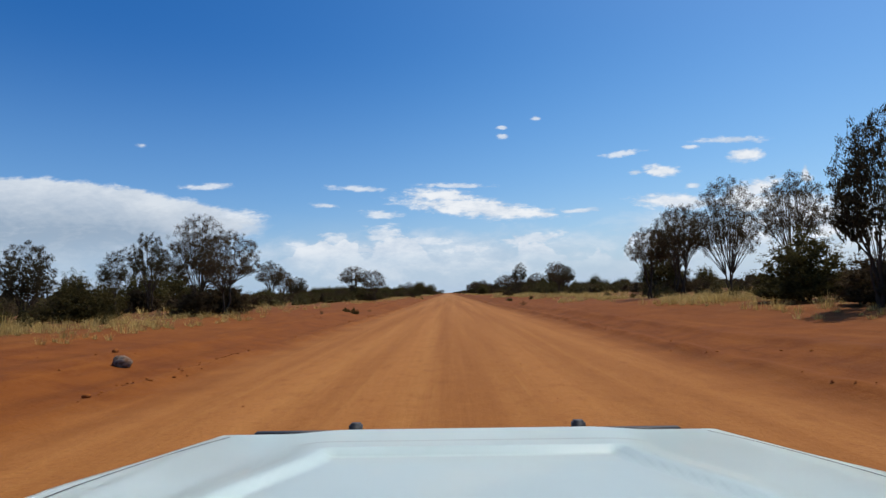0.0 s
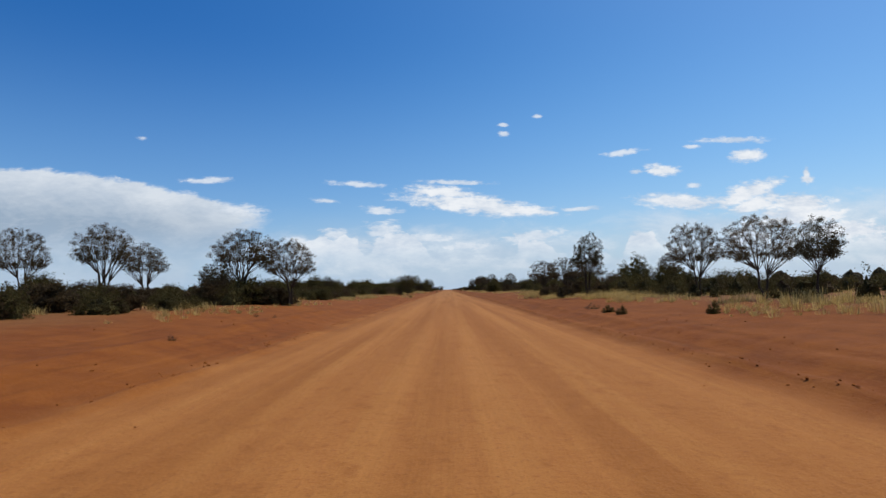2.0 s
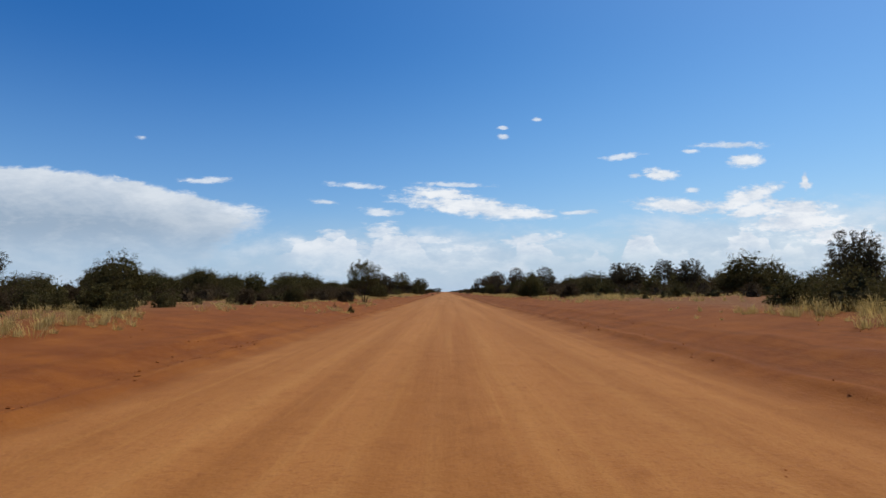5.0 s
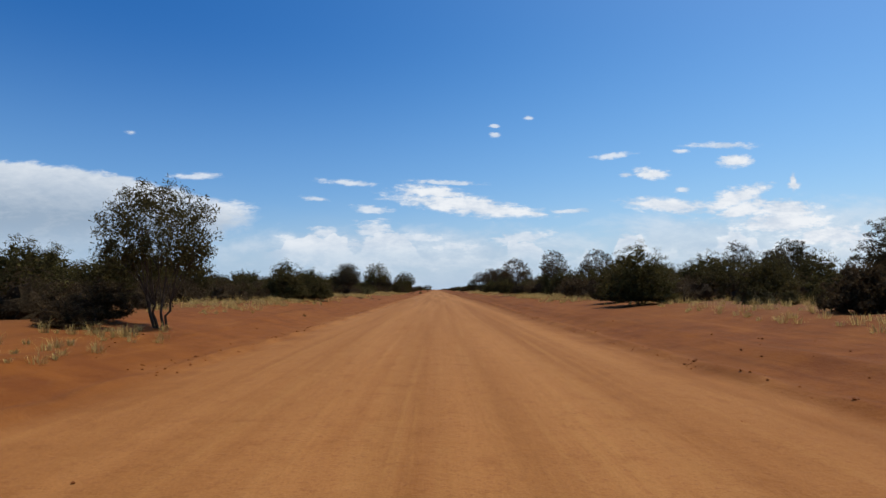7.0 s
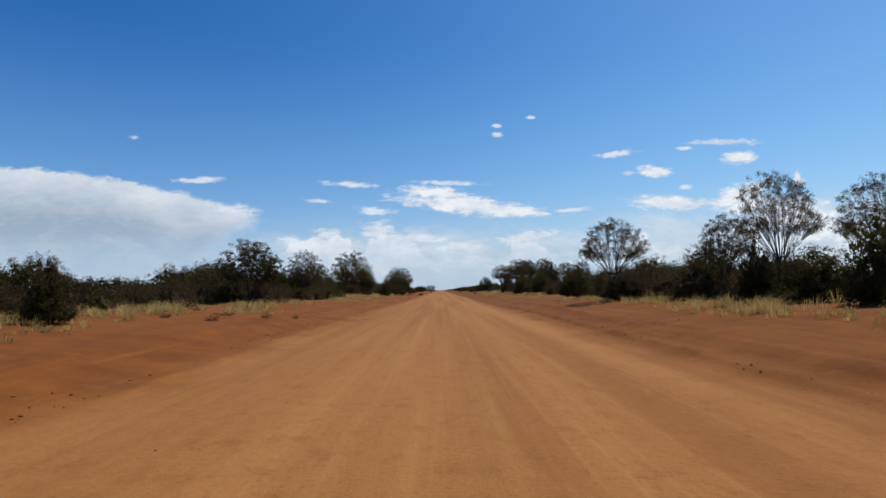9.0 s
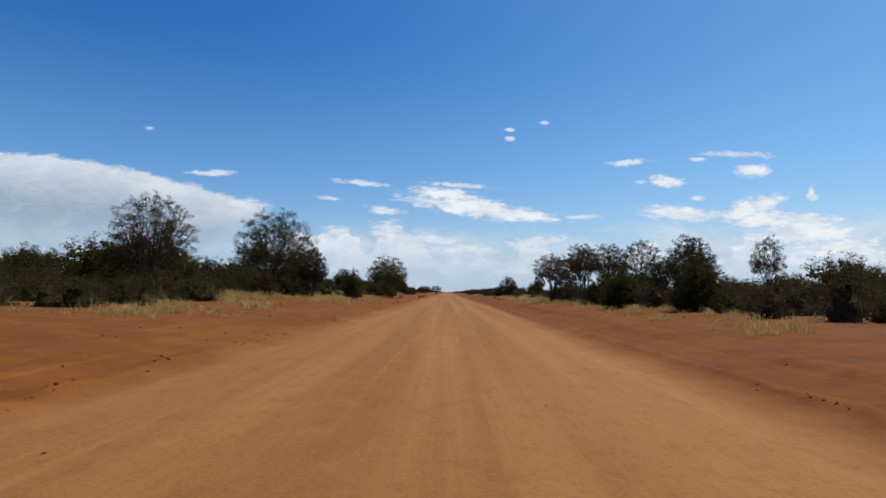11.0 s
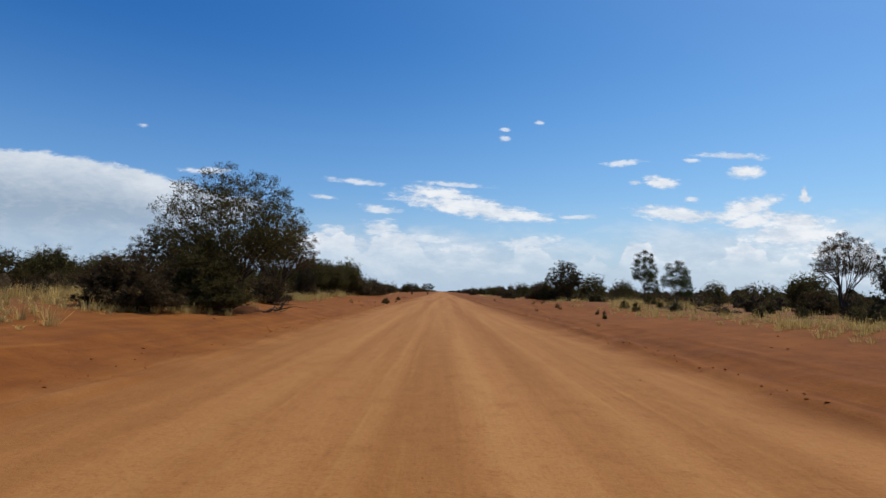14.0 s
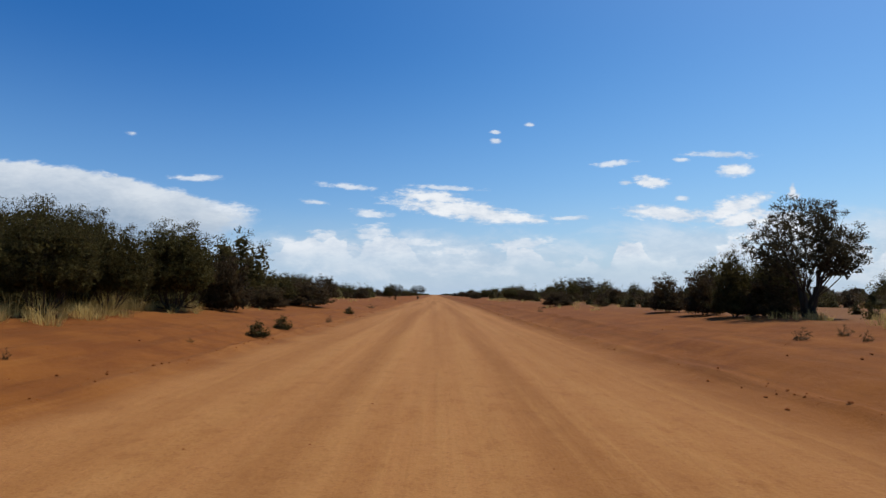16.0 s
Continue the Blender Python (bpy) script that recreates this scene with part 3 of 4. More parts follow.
grow("mulga", -6.1, 560.0, 4.9, 6.1)
grow("mulga_e", 16.8, 33.7, 7.1, 4.1)
grow("mulga_c", 14.8, 35.5, 6.0, 3.4)
grow("tall", 26.7, 69.4, 7.7, 4.9)
grow("tall", 21.0, 52.3, 7.4, 4.4)
grow("mulga_c", 13.0, 36.4, 4.7, 2.9)
grow("mulga_c", 17.0, 27.5, 6.1, 3.3)
grow("shrub_t", 14.0, 22.1, 3.0, 4.0)
grow("mulga_b", 13.0, 16.7, 6.1, 2.6)
grow("umbrella_b", 13.9, 70.3, 3.8, 3.2)
grow("umbrella_b", 15.6, 80.9, 4.7, 3.4)
grow("slim", 14.0, 66.6, 3.2, 1.9)
grow("slim", 42.0, 110.0, 6.3, 4.0)
grow("mulga", 11.5, 92.2, 5.2, 2.6)
grow("umbrella", 11.4, 113.1, 4.3, 3.8)
grow("umbrella", 11.6, 100.6, 4.0, 4.2)
grow("umbrella", 18.5, 120.0, 4.4, 4.4)
grow("shrub_t", 18.1, 100.1, 3.9, 3.7)
grow("mulga_c", 19.7, 96.5, 3.6, 2.2)
grow("mulga_b", 20.0, 138.8, 3.7, 2.6)
grow("umbrella", 11.1, 236.0, 5.4, 4.8)
grow("umbrella", 13.8, 222.2, 5.5, 3.4)
grow("umbrella", 19.6, 224.1, 5.7, 4.2)
grow("mulga_c", 14.6, 228.5, 4.4, 2.7)
grow("shrub_t", 11.4, 187.0, 3.5, 4.4)
grow("slim", 30.0, 211.5, 5.2, 3.0)
grow("mulga_b", 27.0, 200.8, 4.0, 2.9)
grow("mulga_b", 22.4, 181.5, 4.2, 4.6)
grow("shrub_t", 24.0, 177.5, 2.7, 3.4)
grow("mulga_b", 29.5, 180.5, 4.5, 3.6)
grow("mulga_b", 43.0, 224.0, 6.7, 5.4)
grow("mulga_c", 16.0, 216.6, 3.8, 1.9)
grow("shrub_t", 13.0, 222.7, 2.9, 1.7)
grow("shrub_t", 13.0, 215.9, 3.0, 2.1)
grow("mulga_b", 17.0, 208.0, 3.3, 3.9)
grow("shrub_t", 12.0, 249.3, 3.2, 3.9)
grow("mulga_c", 14.6, 295.5, 5.6, 3.8)
grow("umbrella", 16.9, 294.0, 5.9, 3.8)
grow("shrub_t", 13.6, 293.5, 3.0, 3.6)
grow("mulga_f", 14.0, 303.5, 6.2, 4.0)
grow("mulga_c", 11.8, 308.0, 5.4, 4.8)
grow("mulga_f", 17.5, 316.5, 6.8, 4.2)
grow("umbrella_b", 15.0, 318.0, 5.7, 5.0)
grow("shrub_t", 12.0, 282.7, 3.1, 3.3)
grow("mulga_b", 15.0, 278.4, 4.7, 3.1)
grow("shrub_t", 13.0, 273.1, 3.2, 3.1)
grow("slim", 20.0, 279.3, 4.6, 2.1)
grow("mulga_b", 16.0, 286.7, 4.1, 1.9)
grow("shrub_t", 14.0, 284.8, 2.6, 2.1)
grow("mulga_c", 16.6, 302.0, 4.5, 2.7)
grow("mulga_c", 20.5, 294.0, 5.0, 3.4)
grow("mulga_c", 19.1, 337.0, 4.1, 2.8)
grow("mulga_b", 20.0, 334.7, 3.4, 2.0)
grow("gum", 19.3, 364.6, 5.0, 2.4)
grow("gum", 17.0, 351.3, 3.4, 2.1)
grow("gum", 14.2, 343.1, 2.3, 0.8)
grow("gum", 18.0, 359.1, 2.4, 1.4)
grow("mulga_b", 13.9, 373.9, 4.6, 4.0)
grow("shrub_b", 12.0, 382.3, 2.1, 2.0)
grow("shrub_b", 12.0, 378.2, 2.3, 2.0)
grow("shrub_t", 12.0, 375.6, 2.8, 2.0)
grow("mulga_b", 22.3, 440.0, 3.6, 4.3)
grow("shrub", 25.7, 440.0, 3.2, 4.3)
# thick dark shrubs close to the verge
grow("shrub_t", -13.0, 205.0, 3.5, 5.0)
grow("shrub_t", -11.6, 208.8, 3.0, 4.2)
grow("shrub_t", 12.3, 193.5, 3.3, 3.8)
grow("shrub_t", 16.0, 97.0, 2.7, 3.6)
grow("shrub_t", 15.0, 106.0, 2.6, 3.4)
grow("shrub_t", 17.5, 92.0, 2.5, 3.6)
grow("shrub_b", 13.0, 208.0, 2.0, 3.0)
grow("shrub_t", 15.5, 212.0, 2.8, 3.6)
grow("shrub_t", 14.0, 230.0, 2.6, 3.4)
grow("shrub_t", 13.5, 241.0, 2.4, 3.6)
grow("shrub_t", -9.8, 333.6, 3.4, 4.2)
grow("shrub_b", -11.0, 330.0, 2.2, 3.6)
grow("shrub_b", -10.2, 344.0, 1.9, 3.0)
grow("shrub_t", 15.0, 294.0, 2.6, 3.6)
grow("shrub_b", 17.0, 301.0, 2.1, 3.2)
grow("shrub_b", 14.5, 310.0, 2.0, 3.0)
grow("shrub_t", -17.0, 26.0, 2.1, 3.6)
grow("shrub_t", -15.5, 17.0, 2.3, 3.6)
grow("shrub_b", -19.0, 45.0, 1.7, 3.4)
grow("shrub_b", -17.0, 52.0, 1.2, 3.0)
grow("shrub_t", -11.5, 216.0, 2.1, 1.5)
grow("shrub_leg", -11.6, 370.0, 3.2, 3.2)
grow("shrub_leg", -11.4, 373.2, 3.1, 3.0)
grow("shrub_leg", -12.0, 379.5, 3.2, 3.2)
grow("shrub_b", -11.8, 384.5, 2.6, 3.0)
grow("shrub_b", -10.8, 390.0, 1.6, 3.0)
grow("shrub_leg", 14.2, 376.5, 2.5, 2.6)
grow("shrub_b", 12.9, 374.8, 1.7, 2.4)
grow("shrub_b", 11.3, 99.0, 1.2, 2.4)
grow("shrub_b", 12.4, 101.5, 1.7, 2.8)
grow("shrub_b", 11.6, 110.8, 1.3, 2.6)
grow("shrub_t", 12.8, 114.5, 2.0, 3.0)
grow("shrub_b", 11.7, 234.5, 1.5, 2.8)
grow("shrub_t", 13.4, 219.5, 2.1, 3.2)
# bushes on the bare verge
grow("bushlet", -7.8, 43.7, 0.38, 0.68)
grow("deadbush", -8.3, 37.3, 0.36, 0.24)
grow("bushlet", -7.1, 43.4, 0.54, 0.73)
grow("deadbush", -7.0, 50.7, 0.20, 0.42)
grow("deadbush", 7.0, 53.4, 0.48, 0.68)
grow("deadbush", 8.0, 76.9, 0.42, 0.85)
grow("deadbush", -7.6, 60.6, 0.22, 0.25)
grow("bushlet", 7.8, 72.9, 0.38, 0.69)
grow("bushlet", 9.5, 65.6, 0.51, 0.51)
grow("bushlet", 7.7, 70.6, 0.42, 0.54)
grow("deadbush", -8.6, 70.6, 0.17, 0.31)
grow("deadbush", -7.8, 70.6, 0.15, 0.22)
grow("shrub", -17.4, 102.0, 1.0, 2.13)
grow("shrub", -16.1, 104.0, 1.1, 1.93)
grow("bushlet", -6.9, 152.5, 0.51, 0.51)
grow("deadbush", -8.8, 156.5, 0.43, 0.29)
grow("deadbush", -7.1, 186.1, 0.22, 0.22)
grow("deadbush", -9.9, 201.9, 0.30, 0.20)
grow("deadbush", -11.2, 225.3, 0.29, 0.58)
grow("deadbush", -9.2, 223.9, 0.28, 0.77)
grow("deadbush", -10.2, 220.4, 0.33, 0.50)
grow("deadbush", -8.6, 220.8, 0.37, 0.59)
grow("deadbush", -7.8, 224.7, 0.29, 0.52)
grow("deadbush", -7.2, 227.6, 0.28, 0.35)
grow("deadbush", -9.5, 227.6, 0.38, 0.47)
grow("deadbush", -6.8, 301.6, 0.24, 0.24)
grow("deadbush", -6.4, 311.1, 0.26, 0.41)
grow("deadbush", -6.5, 317.9, 0.25, 0.35)
grow("bushlet", -6.3, 317.3, 0.16, 0.33)
grow("bushlet", 12.9, 350.2, 0.70, 0.70)
grow("bushlet", 17.0, 356.7, 1.11, 1.21)
grow("bushlet", 12.2, 345.8, 0.70, 0.54)
grow("bushlet", 8.5, 339.6, 0.54, 0.25)
grow("deadbush", 7.0, 335.3, 0.20, 0.20)
grow("deadbush", 9.1, 353.8, 0.48, 0.40)
grow("bushlet", 9.7, 345.5, 0.31, 0.28)
grow("bushlet", -6.4, 377.2, 0.62, 0.75)
grow("deadbush", -7.8, 359.9, 0.43, 0.35)
grow("deadbush", -6.8, 359.2, 0.20, 0.41)
grow("deadbush", 10.1, 366.8, 0.34, 0.36)
grow("bushlet", 9.4, 356.4, 0.39, 0.35)
grow("deadbush", 7.4, 354.3, 0.34, 0.30)
grow("bushlet", -6.2, 373.1, 0.60, 0.79)
grow("deadbush", -5.9, 385.2, 0.44, 0.38)
grow("bushlet", -6.5, 396.6, 0.56, 0.77)
grow("deadbush", -6.8, 414.0, 0.48, 1.19)
grow("deadbush", -6.8, 369.0, 0.19, 0.22)
grow("deadbush", 9.1, 366.9, 0.36, 0.45)
grow("deadbush", 9.7, 365.5, 0.31, 0.25)
grow("deadbush", -7.6, 363.1, 0.25, 0.14)
grow("deadbush", 8.0, 396.5, 0.43, 0.43)

rng = np.random.default_rng(41)


def thicket(count, y0, y1, x0, x1):
    """Low shrubs scattered behind the verge on both sides."""
    for _ in range(count):
        y = y0 + (y1 - y0) * rng.uniform()
        x = (x0 + (x1 - x0) * rng.uniform() ** 1.5) * rng.choice([-1, 1])
        h = rng.uniform(0.7, 1.9)
        if (325 < y < 385 or 22 < y < 80) and 0 < x < 20:
            x += 9
        grow(rng.choice(["shrub", "scrub", "scrub"]), x, y, h, h * rng.uniform(1.1, 1.7), rng.uniform(0, 360))


def backdrop_trees(count, y0, y1, x0, x1):
    """Trees further back on the plain on both sides."""
    for _ in range(count):
        y = y0 + (y1 - y0) * rng.uniform()
        x = (x0 + (x1 - x0) * rng.uniform() ** 1.3) * rng.choice([-1, 1])
        h = rng.uniform(2.4, 4.3)
        grow("far_tree", x, y, h, h * rng.uniform(0.8, 1.25), rng.uniform(0, 360))


# shrubs round the feet of the roadside trees
for key, x, y, height, width in list(PLACED):
    if key in ("mulga", "mulga_b", "mulga_c", "mulga_d", "mulga_f", "mulga_g", "umbrella", "umbrella_b") and 0 < y < 400 and not (x > 0 and (y > 330 or 28 < y < 92)):
        out = math.copysign(1.0, x)
        for n in range(1 if abs(x) > 13 else 2):
            h = rng.uniform(1.1, 2.1)
            grow(rng.choice(["shrub", "scrub", "shrub_b"]), x + out * rng.uniform(0.3, 2.4), y + rng.uniform(-2.2, 2.2), h, h * rng.uniform(1.2, 1.8), rng.uniform(0, 360))

thicket(170, -5, 460, 13, 28)
for n in range(26):
    x, y = -11.5 - 13 * rng.uniform(), 58 + 76 * rng.uniform()
    h = rng.uniform(0.7, 1.5)
    grow("shrub" if n % 2 else "scrub", x, y, h, h * 1.5, rng.uniform(0, 360))
backdrop_trees(160, 20, 640, 20, 58)


def stand(count, x0, x1, y0, y1, low, high):
    """A close stand of low trees behind one verge."""
    for _ in range(count):
        h = rng.uniform(low, high)
        grow("stand_tree", rng.uniform(x0, x1), rng.uniform(y0, y1), h, h * rng.uniform(0.95, 1.4), rng.uniform(0, 360))


stand(150, -48, -19, 150, 440, 3.0, 4.5)
stand(14, -50, -24, 56, 150, 1.8, 2.6)
stand(50, 17, 40, 186, 322, 2.6, 3.8)
for y, x in zip(range(400, 700, 16), (-11, 14, -13, 12, -15, 16, -10, 13, -12, 18, -14, 12, -11, 15, -13, 12, -12, 14, -11)):
    grow("far_tree" if y % 3 else "shrub_b", x * 1.1, y + x * 0.3, 2.4 + (y % 7) * 0.2, 3.6 + (y % 5) * 0.3)
    grow("shrub_b", -x * 1.05, y + 5 - x * 0.2, 1.6 + (y % 5) * 0.25, 3.2)


# ------------------------------------------------------------------ scrub and grass, uncountable
def far_scrub(name, label, seed, count, x0, x1, y0, y1, low, high, per, leaf, mat, sides=(-1, 1), near=1.7):
    """Uneven bushes down to the ground: ragged inner foliage and small leaves round it."""
    rng = np.random.default_rng(seed)
    n = count
    y = y0 + (y1 - y0) * rng.uniform(size=n)
    x = (x0 + (x1 - x0) * rng.uniform(size=n) ** near) * rng.choice(sides, n)
    h = rng.uniform(low, high, n)
    w = h * rng.uniform(1.0, 1.6, n)
    foot = np.stack([x, y, rise(x, y) - 0.05], 1)

    def blades(k, r0, r1, size, ratio):
        d = rng.normal(0, 1, (n * k, 3))
        d[:, 2] = np.abs(d[:, 2])
        d /= np.linalg.norm(d, axis=1)[:, None]
        bulge = 1 + 0.09 * np.sin(d[:, 0] * 5 + np.repeat(x, k)) + 0.09 * np.sin(d[:, 1] * 6 + d[:, 2] * 5 + np.repeat(y, k))
        c = np.repeat(foot, k, axis=0) + d * ((r0 + (r1 - r0) * rng.uniform(0, 1, n * k) ** 0.55) * bulge)[:, None] * np.repeat(np.stack([w / 2, w / 2, h], 1), k, axis=0)
        along = rng.normal(0, 1, (n * k, 3))
        along /= np.linalg.norm(along, axis=1)[:, None]
        wide = np.cross(along, rng.normal(0, 1, (n * k, 3)))
        wide /= np.linalg.norm(wide, axis=1)[:, None] + 1e-9
        sz = np.repeat(size, k) * rng.uniform(0.6, 1.3, n * k)
        l, v = along * sz[:, None], wide * (sz * ratio)[:, None]
        return np.stack([c - l * 0.5 - v * 0.5, c - l * 0.3 + v * 0.5, c + l * 0.5], 1).reshape(-1, 3)

    far = np.clip(np.abs(x) / 45, 0.8, 1.2 if x1 < 100 else 4)
    co = blades(per, 0.52, 0.92, leaf * far, 0.48)
    faces = np.arange(len(co)).reshape(-1, 3)
    # the close inner foliage: a ragged, many-sided dome in each bush
    around, rings = (10, 5) if x1 < 100 else (8, 4)
    a = 2 * math.pi * (np.arange(around)[None, :] + 0.5 * (np.arange(rings + 1)[:, None] % 2)) / around
    v = np.repeat((math.pi / 2 * np.arange(rings + 1) / rings)[:, None], around, axis=1)
    unit = np.stack([np.cos(v) * np.cos(a), np.cos(v) * np.sin(a), np.sin(v)], -1).reshape(-1, 3)
    k = (np.arange(rings)[:, None] * around + np.arange(around)[None, :]).ravel()
    nxt = (np.arange(rings)[:, None] * around + (np.arange(around)[None, :] + 1) % around).ravel()
    dome = np.concatenate([np.stack([k, nxt, nxt + around], 1), np.stack([k, nxt + around, k + around], 1)])
    swell = 1 + 0.09 * np.sin(unit[None, :, 0] * 5 + x[:, None]) + 0.09 * np.sin(unit[None, :, 1] * 6 + unit[None, :, 2] * 5 + y[:, None])
    swell = swell * rng.uniform(0.38, 0.60, (n, len(unit))) if x1 < 100 else swell * rng.uniform(0.7, 0.95, (n, len(unit)))
    hulls = foot[:, None] + unit[None] * swell[:, :, None] * np.stack([w / 2, w / 2, h], 1)[:, None]
    hull_faces = (dome[None] + (np.arange(n) * len(unit))[:, None, None] + len(co)).reshape(-1, 3)
    co, faces = np.concatenate([co, hulls.reshape(-1, 3)]), np.concatenate([faces, hull_faces])
    me = mesh_of(name, co.tolist(), faces.tolist(), mat)
    return tagged(new(name, me), label, "scrub", kind="stuff")


far_scrub("scrub", "low dense olive scrub among dry grass behind the verge", 5, 950, 14.5, 34, -10, 470, 0.5, 1.4, 220, 0.13, LEAF_OLIVE)
far_scrub("scrub", "dense dark scrub and saplings on the plain behind the verge", 25, 1300, 19, 60, -10, 560, 1.0, 2.1, 240, 0.17, LEAF_BROWN)
far_scrub("far_scrub", "dark band of tall scrub and low trees behind the verge", 16, 950, 27, 95, 10, 640, 1.5, 2.4, 220, 0.20, LEAF_OLIVE)
far_scrub("far_scrub", "distant band of dark scrub and low trees", 6, 1800, 85, 430, 40, 1400, 2.2, 4.4, 24, 0.22, LEAF_GREY)
far_scrub("far_scrub", "dark scrub lining the distant road", 7, 700, 13, 60, 420, 1700, 1.4, 3.8, 40, 0.4, LEAF_OLIVE)
for seed, side_of, n, y0, y1, low, high in ((61, 1, 95, 84, 132, 1.2, 2.3), (62, 1, 150, 190, 250, 1.4, 2.7), (63, -1, 80, 58, 140, 0.8, 1.6), (64, -1, 110, 172, 248, 1.0, 2.1), (65, -1, 75, 262, 306, 1.0, 2.1), (66, 1, 120, 262, 318, 1.3, 2.5), (67, -1, 60, 366, 420, 1.4, 2.5)):
    far_scrub("thicket", "close dark thicket of shrubs at the back of the verge", seed, n, 12.8, 23, y0, y1, low, high, 1000, 0.125, LEAF_OLIVE if seed % 2 else LEAF_BROWN, (side_of,), 1.2)


def tuft_blades(rng, x, y, tall, blades, width):
    """Tufts of dry grass: blades that spread from a small foot, some bent over."""
    count = len(x)
    n = count * blades
    foot = np.repeat(np.stack([x, y, rise(x, y) - 0.02], 1), blades, axis=0)
    turn, lean = rng.uniform(0, 2 * math.pi, n), np.abs(rng.normal(0, 0.75, n))
    out = np.stack([np.cos(turn), np.sin(turn), np.zeros(n)], 1)
    spread_foot = np.repeat(tall * rng.uniform(0.25, 0.7, count), blades)
    base = foot + out * (spread_foot * rng.uniform(0, 1, n) ** 0.5)[:, None]
    height = np.repeat(tall, blades) * rng.uniform(0.35, 1.1, n)
    mid = base + out * (lean * height * 0.35)[:, None] + np.stack([np.zeros(n), np.zeros(n), height * 0.6], 1)
    tip = mid + out * (lean * height * 0.75)[:, None] + np.stack([np.zeros(n), np.zeros(n), height * (0.4 - 0.3 * np.clip(lean, 0, 1))], 1)
    half = np.stack([-np.sin(turn), np.cos(turn), np.zeros(n)], 1) * width
    co = np.stack([base - half, base + half, mid + half * 0.8, mid - half * 0.8, tip], 1).reshape(-1, 3)
    k = np.arange(n)[:, None] * 5
    faces = (k + [0, 1, 2, 3]).tolist() + (k + [3, 2, 4]).tolist()
    return co.tolist(), faces


def grass(name, label, seed, count, x0, x1, y0, y1, low, high, blades, width):
    rng = np.random.default_rng(seed)
    x = (x0 + (x1 - x0) * rng.uniform(size=count * 3) ** 1.35) * rng.choice([-1, 1], count * 3)
    y = y0 + (y1 - y0) * rng.uniform(size=count * 3)
    # thick in some stretches, bare in others
    thick = np.sin(y * 0.11 + np.sign(x) * 1.7) + np.sin(y * 0.043 + np.sign(x) * 0.6) + 0.9 * np.sin(x * 0.9 + y * 0.35) + 0.1 * (np.abs(x) - x0)
    keep = np.argsort(-(thick + rng.normal(0, 0.8, count * 3)))[:count]
    co, faces = tuft_blades(rng, x[keep], y[keep], rng.uniform(low, high, count), blades, width)
    return tagged(new(name, mesh_of(name, co, faces, STRAW)), label, "grass", kind="stuff")


grass("dry_grass", "scattered tufts of dry straw-coloured grass along the verge", 8, 2300, 10.2, 19.0, -6, 470, 0.15, 0.5, 34, 0.006)


def grass_patch(seed, count, x0, x1, y0, y1, tall):
    """A stand of dry grass in clumps, denser in its middle, one stretch of the verge long."""
    rng = np.random.default_rng(seed)
    count = int(count * 1.7)
    clumps = max(6, count // 12)
    at = np.stack([rng.uniform(x0, x1, clumps), y0 + (y1 - y0) * rng.beta(1.2, 1.2, clumps)], 1)
    size = rng.uniform(0.35, 1.15, clumps)
    own = rng.integers(0, clumps, count)
    place = at[own] + rng.normal(0, 0.55, (count, 2)) * [1, 2.0]
    co, faces = tuft_blades(rng, place[:, 0], place[:, 1], 1.25 * tall * size[own] * rng.uniform(0.35, 1.2, count), 40, 0.0055)
    return tagged(new("dry_grass", mesh_of("dry_grass", co, faces, STRAW)), "clumped stand of dry yellow grass below the trees", "grass", kind="stuff")


grass_patch(101, 374, -16.0, -11.0, 344, 376, 0.64)
grass_patch(102, 302, -18.0, -9.3, 306, 338, 0.51)
grass_patch(103, 259, -16.0, -10.0, 274, 302, 0.51)
grass_patch(104, 216, 11.5, 22.0, 345, 374, 0.51)
grass_patch(105, 187, 10.0, 15.0, 290, 332, 0.47)
grass_patch(106, 144, -15.0, -10.5, 10, 32, 0.47)
grass_patch(107, 144, 11.0, 17.0, 10, 32, 0.51)
grass_patch(108, 374, 10.2, 15.5, 78, 134, 0.51)
grass_patch(109, 122, -15.0, -10.6, 96, 136, 0.38)
grass_patch(110, 302, 12.5, 26.0, 150, 192, 0.42)
grass_patch(111, 273, 9.8, 14.5, 200, 244, 0.47)
grass_patch(112, 100, -13.0, -7.0, 148, 172, 0.30)
grass_patch(113, 187, -15.0, -10.5, 180, 244, 0.42)
grass_patch(114, 150, -12.6, -9.4, 176, 246, 0.45)
grass_patch(115, 190, -12.6, -9.2, 255, 302, 0.5)
grass_patch(116, 150, -14.0, -10.6, 338, 380, 0.6)
grass_patch(117, 130, 9.8, 12.6, 78, 134, 0.5)
grass_patch(118, 150, 9.8, 14.0, 30, 76, 0.42)
grass_patch(119, 130, 9.6, 12.6, 262, 330, 0.48)
grass_patch(120, 110, -12.8, -9.8, 60, 130, 0.42)
grass("far_grass", "pale dry grass on the plain", 9, 2600, 14.0, 60.0, 0, 700, 0.3, 0.6, 12, 0.03)


# ------------------------------------------------------------------ stones, branches, hills
def stony(t, b):
    n = noise_at(t, 16.0, 6, 0.7)
    big = noise_at(t, 5.0, 4)
    col = mix(t, ramp(t, n, 0.35, 0.65), (0.07, 0.055, 0.045), (0.26, 0.225, 0.19))
    col = mix(t, maths(t, "MULTIPLY", ramp(t, big, 0.45, 0.65), 0.55), col, (0.20, 0.085, 0.03))
    put(t, b, color=col, rough=0.95, spec=0.1, normal=node(t, "ShaderNodeBump", {"Height": n, "Strength": 0.9, "Distance": 0.06}).outputs[0])


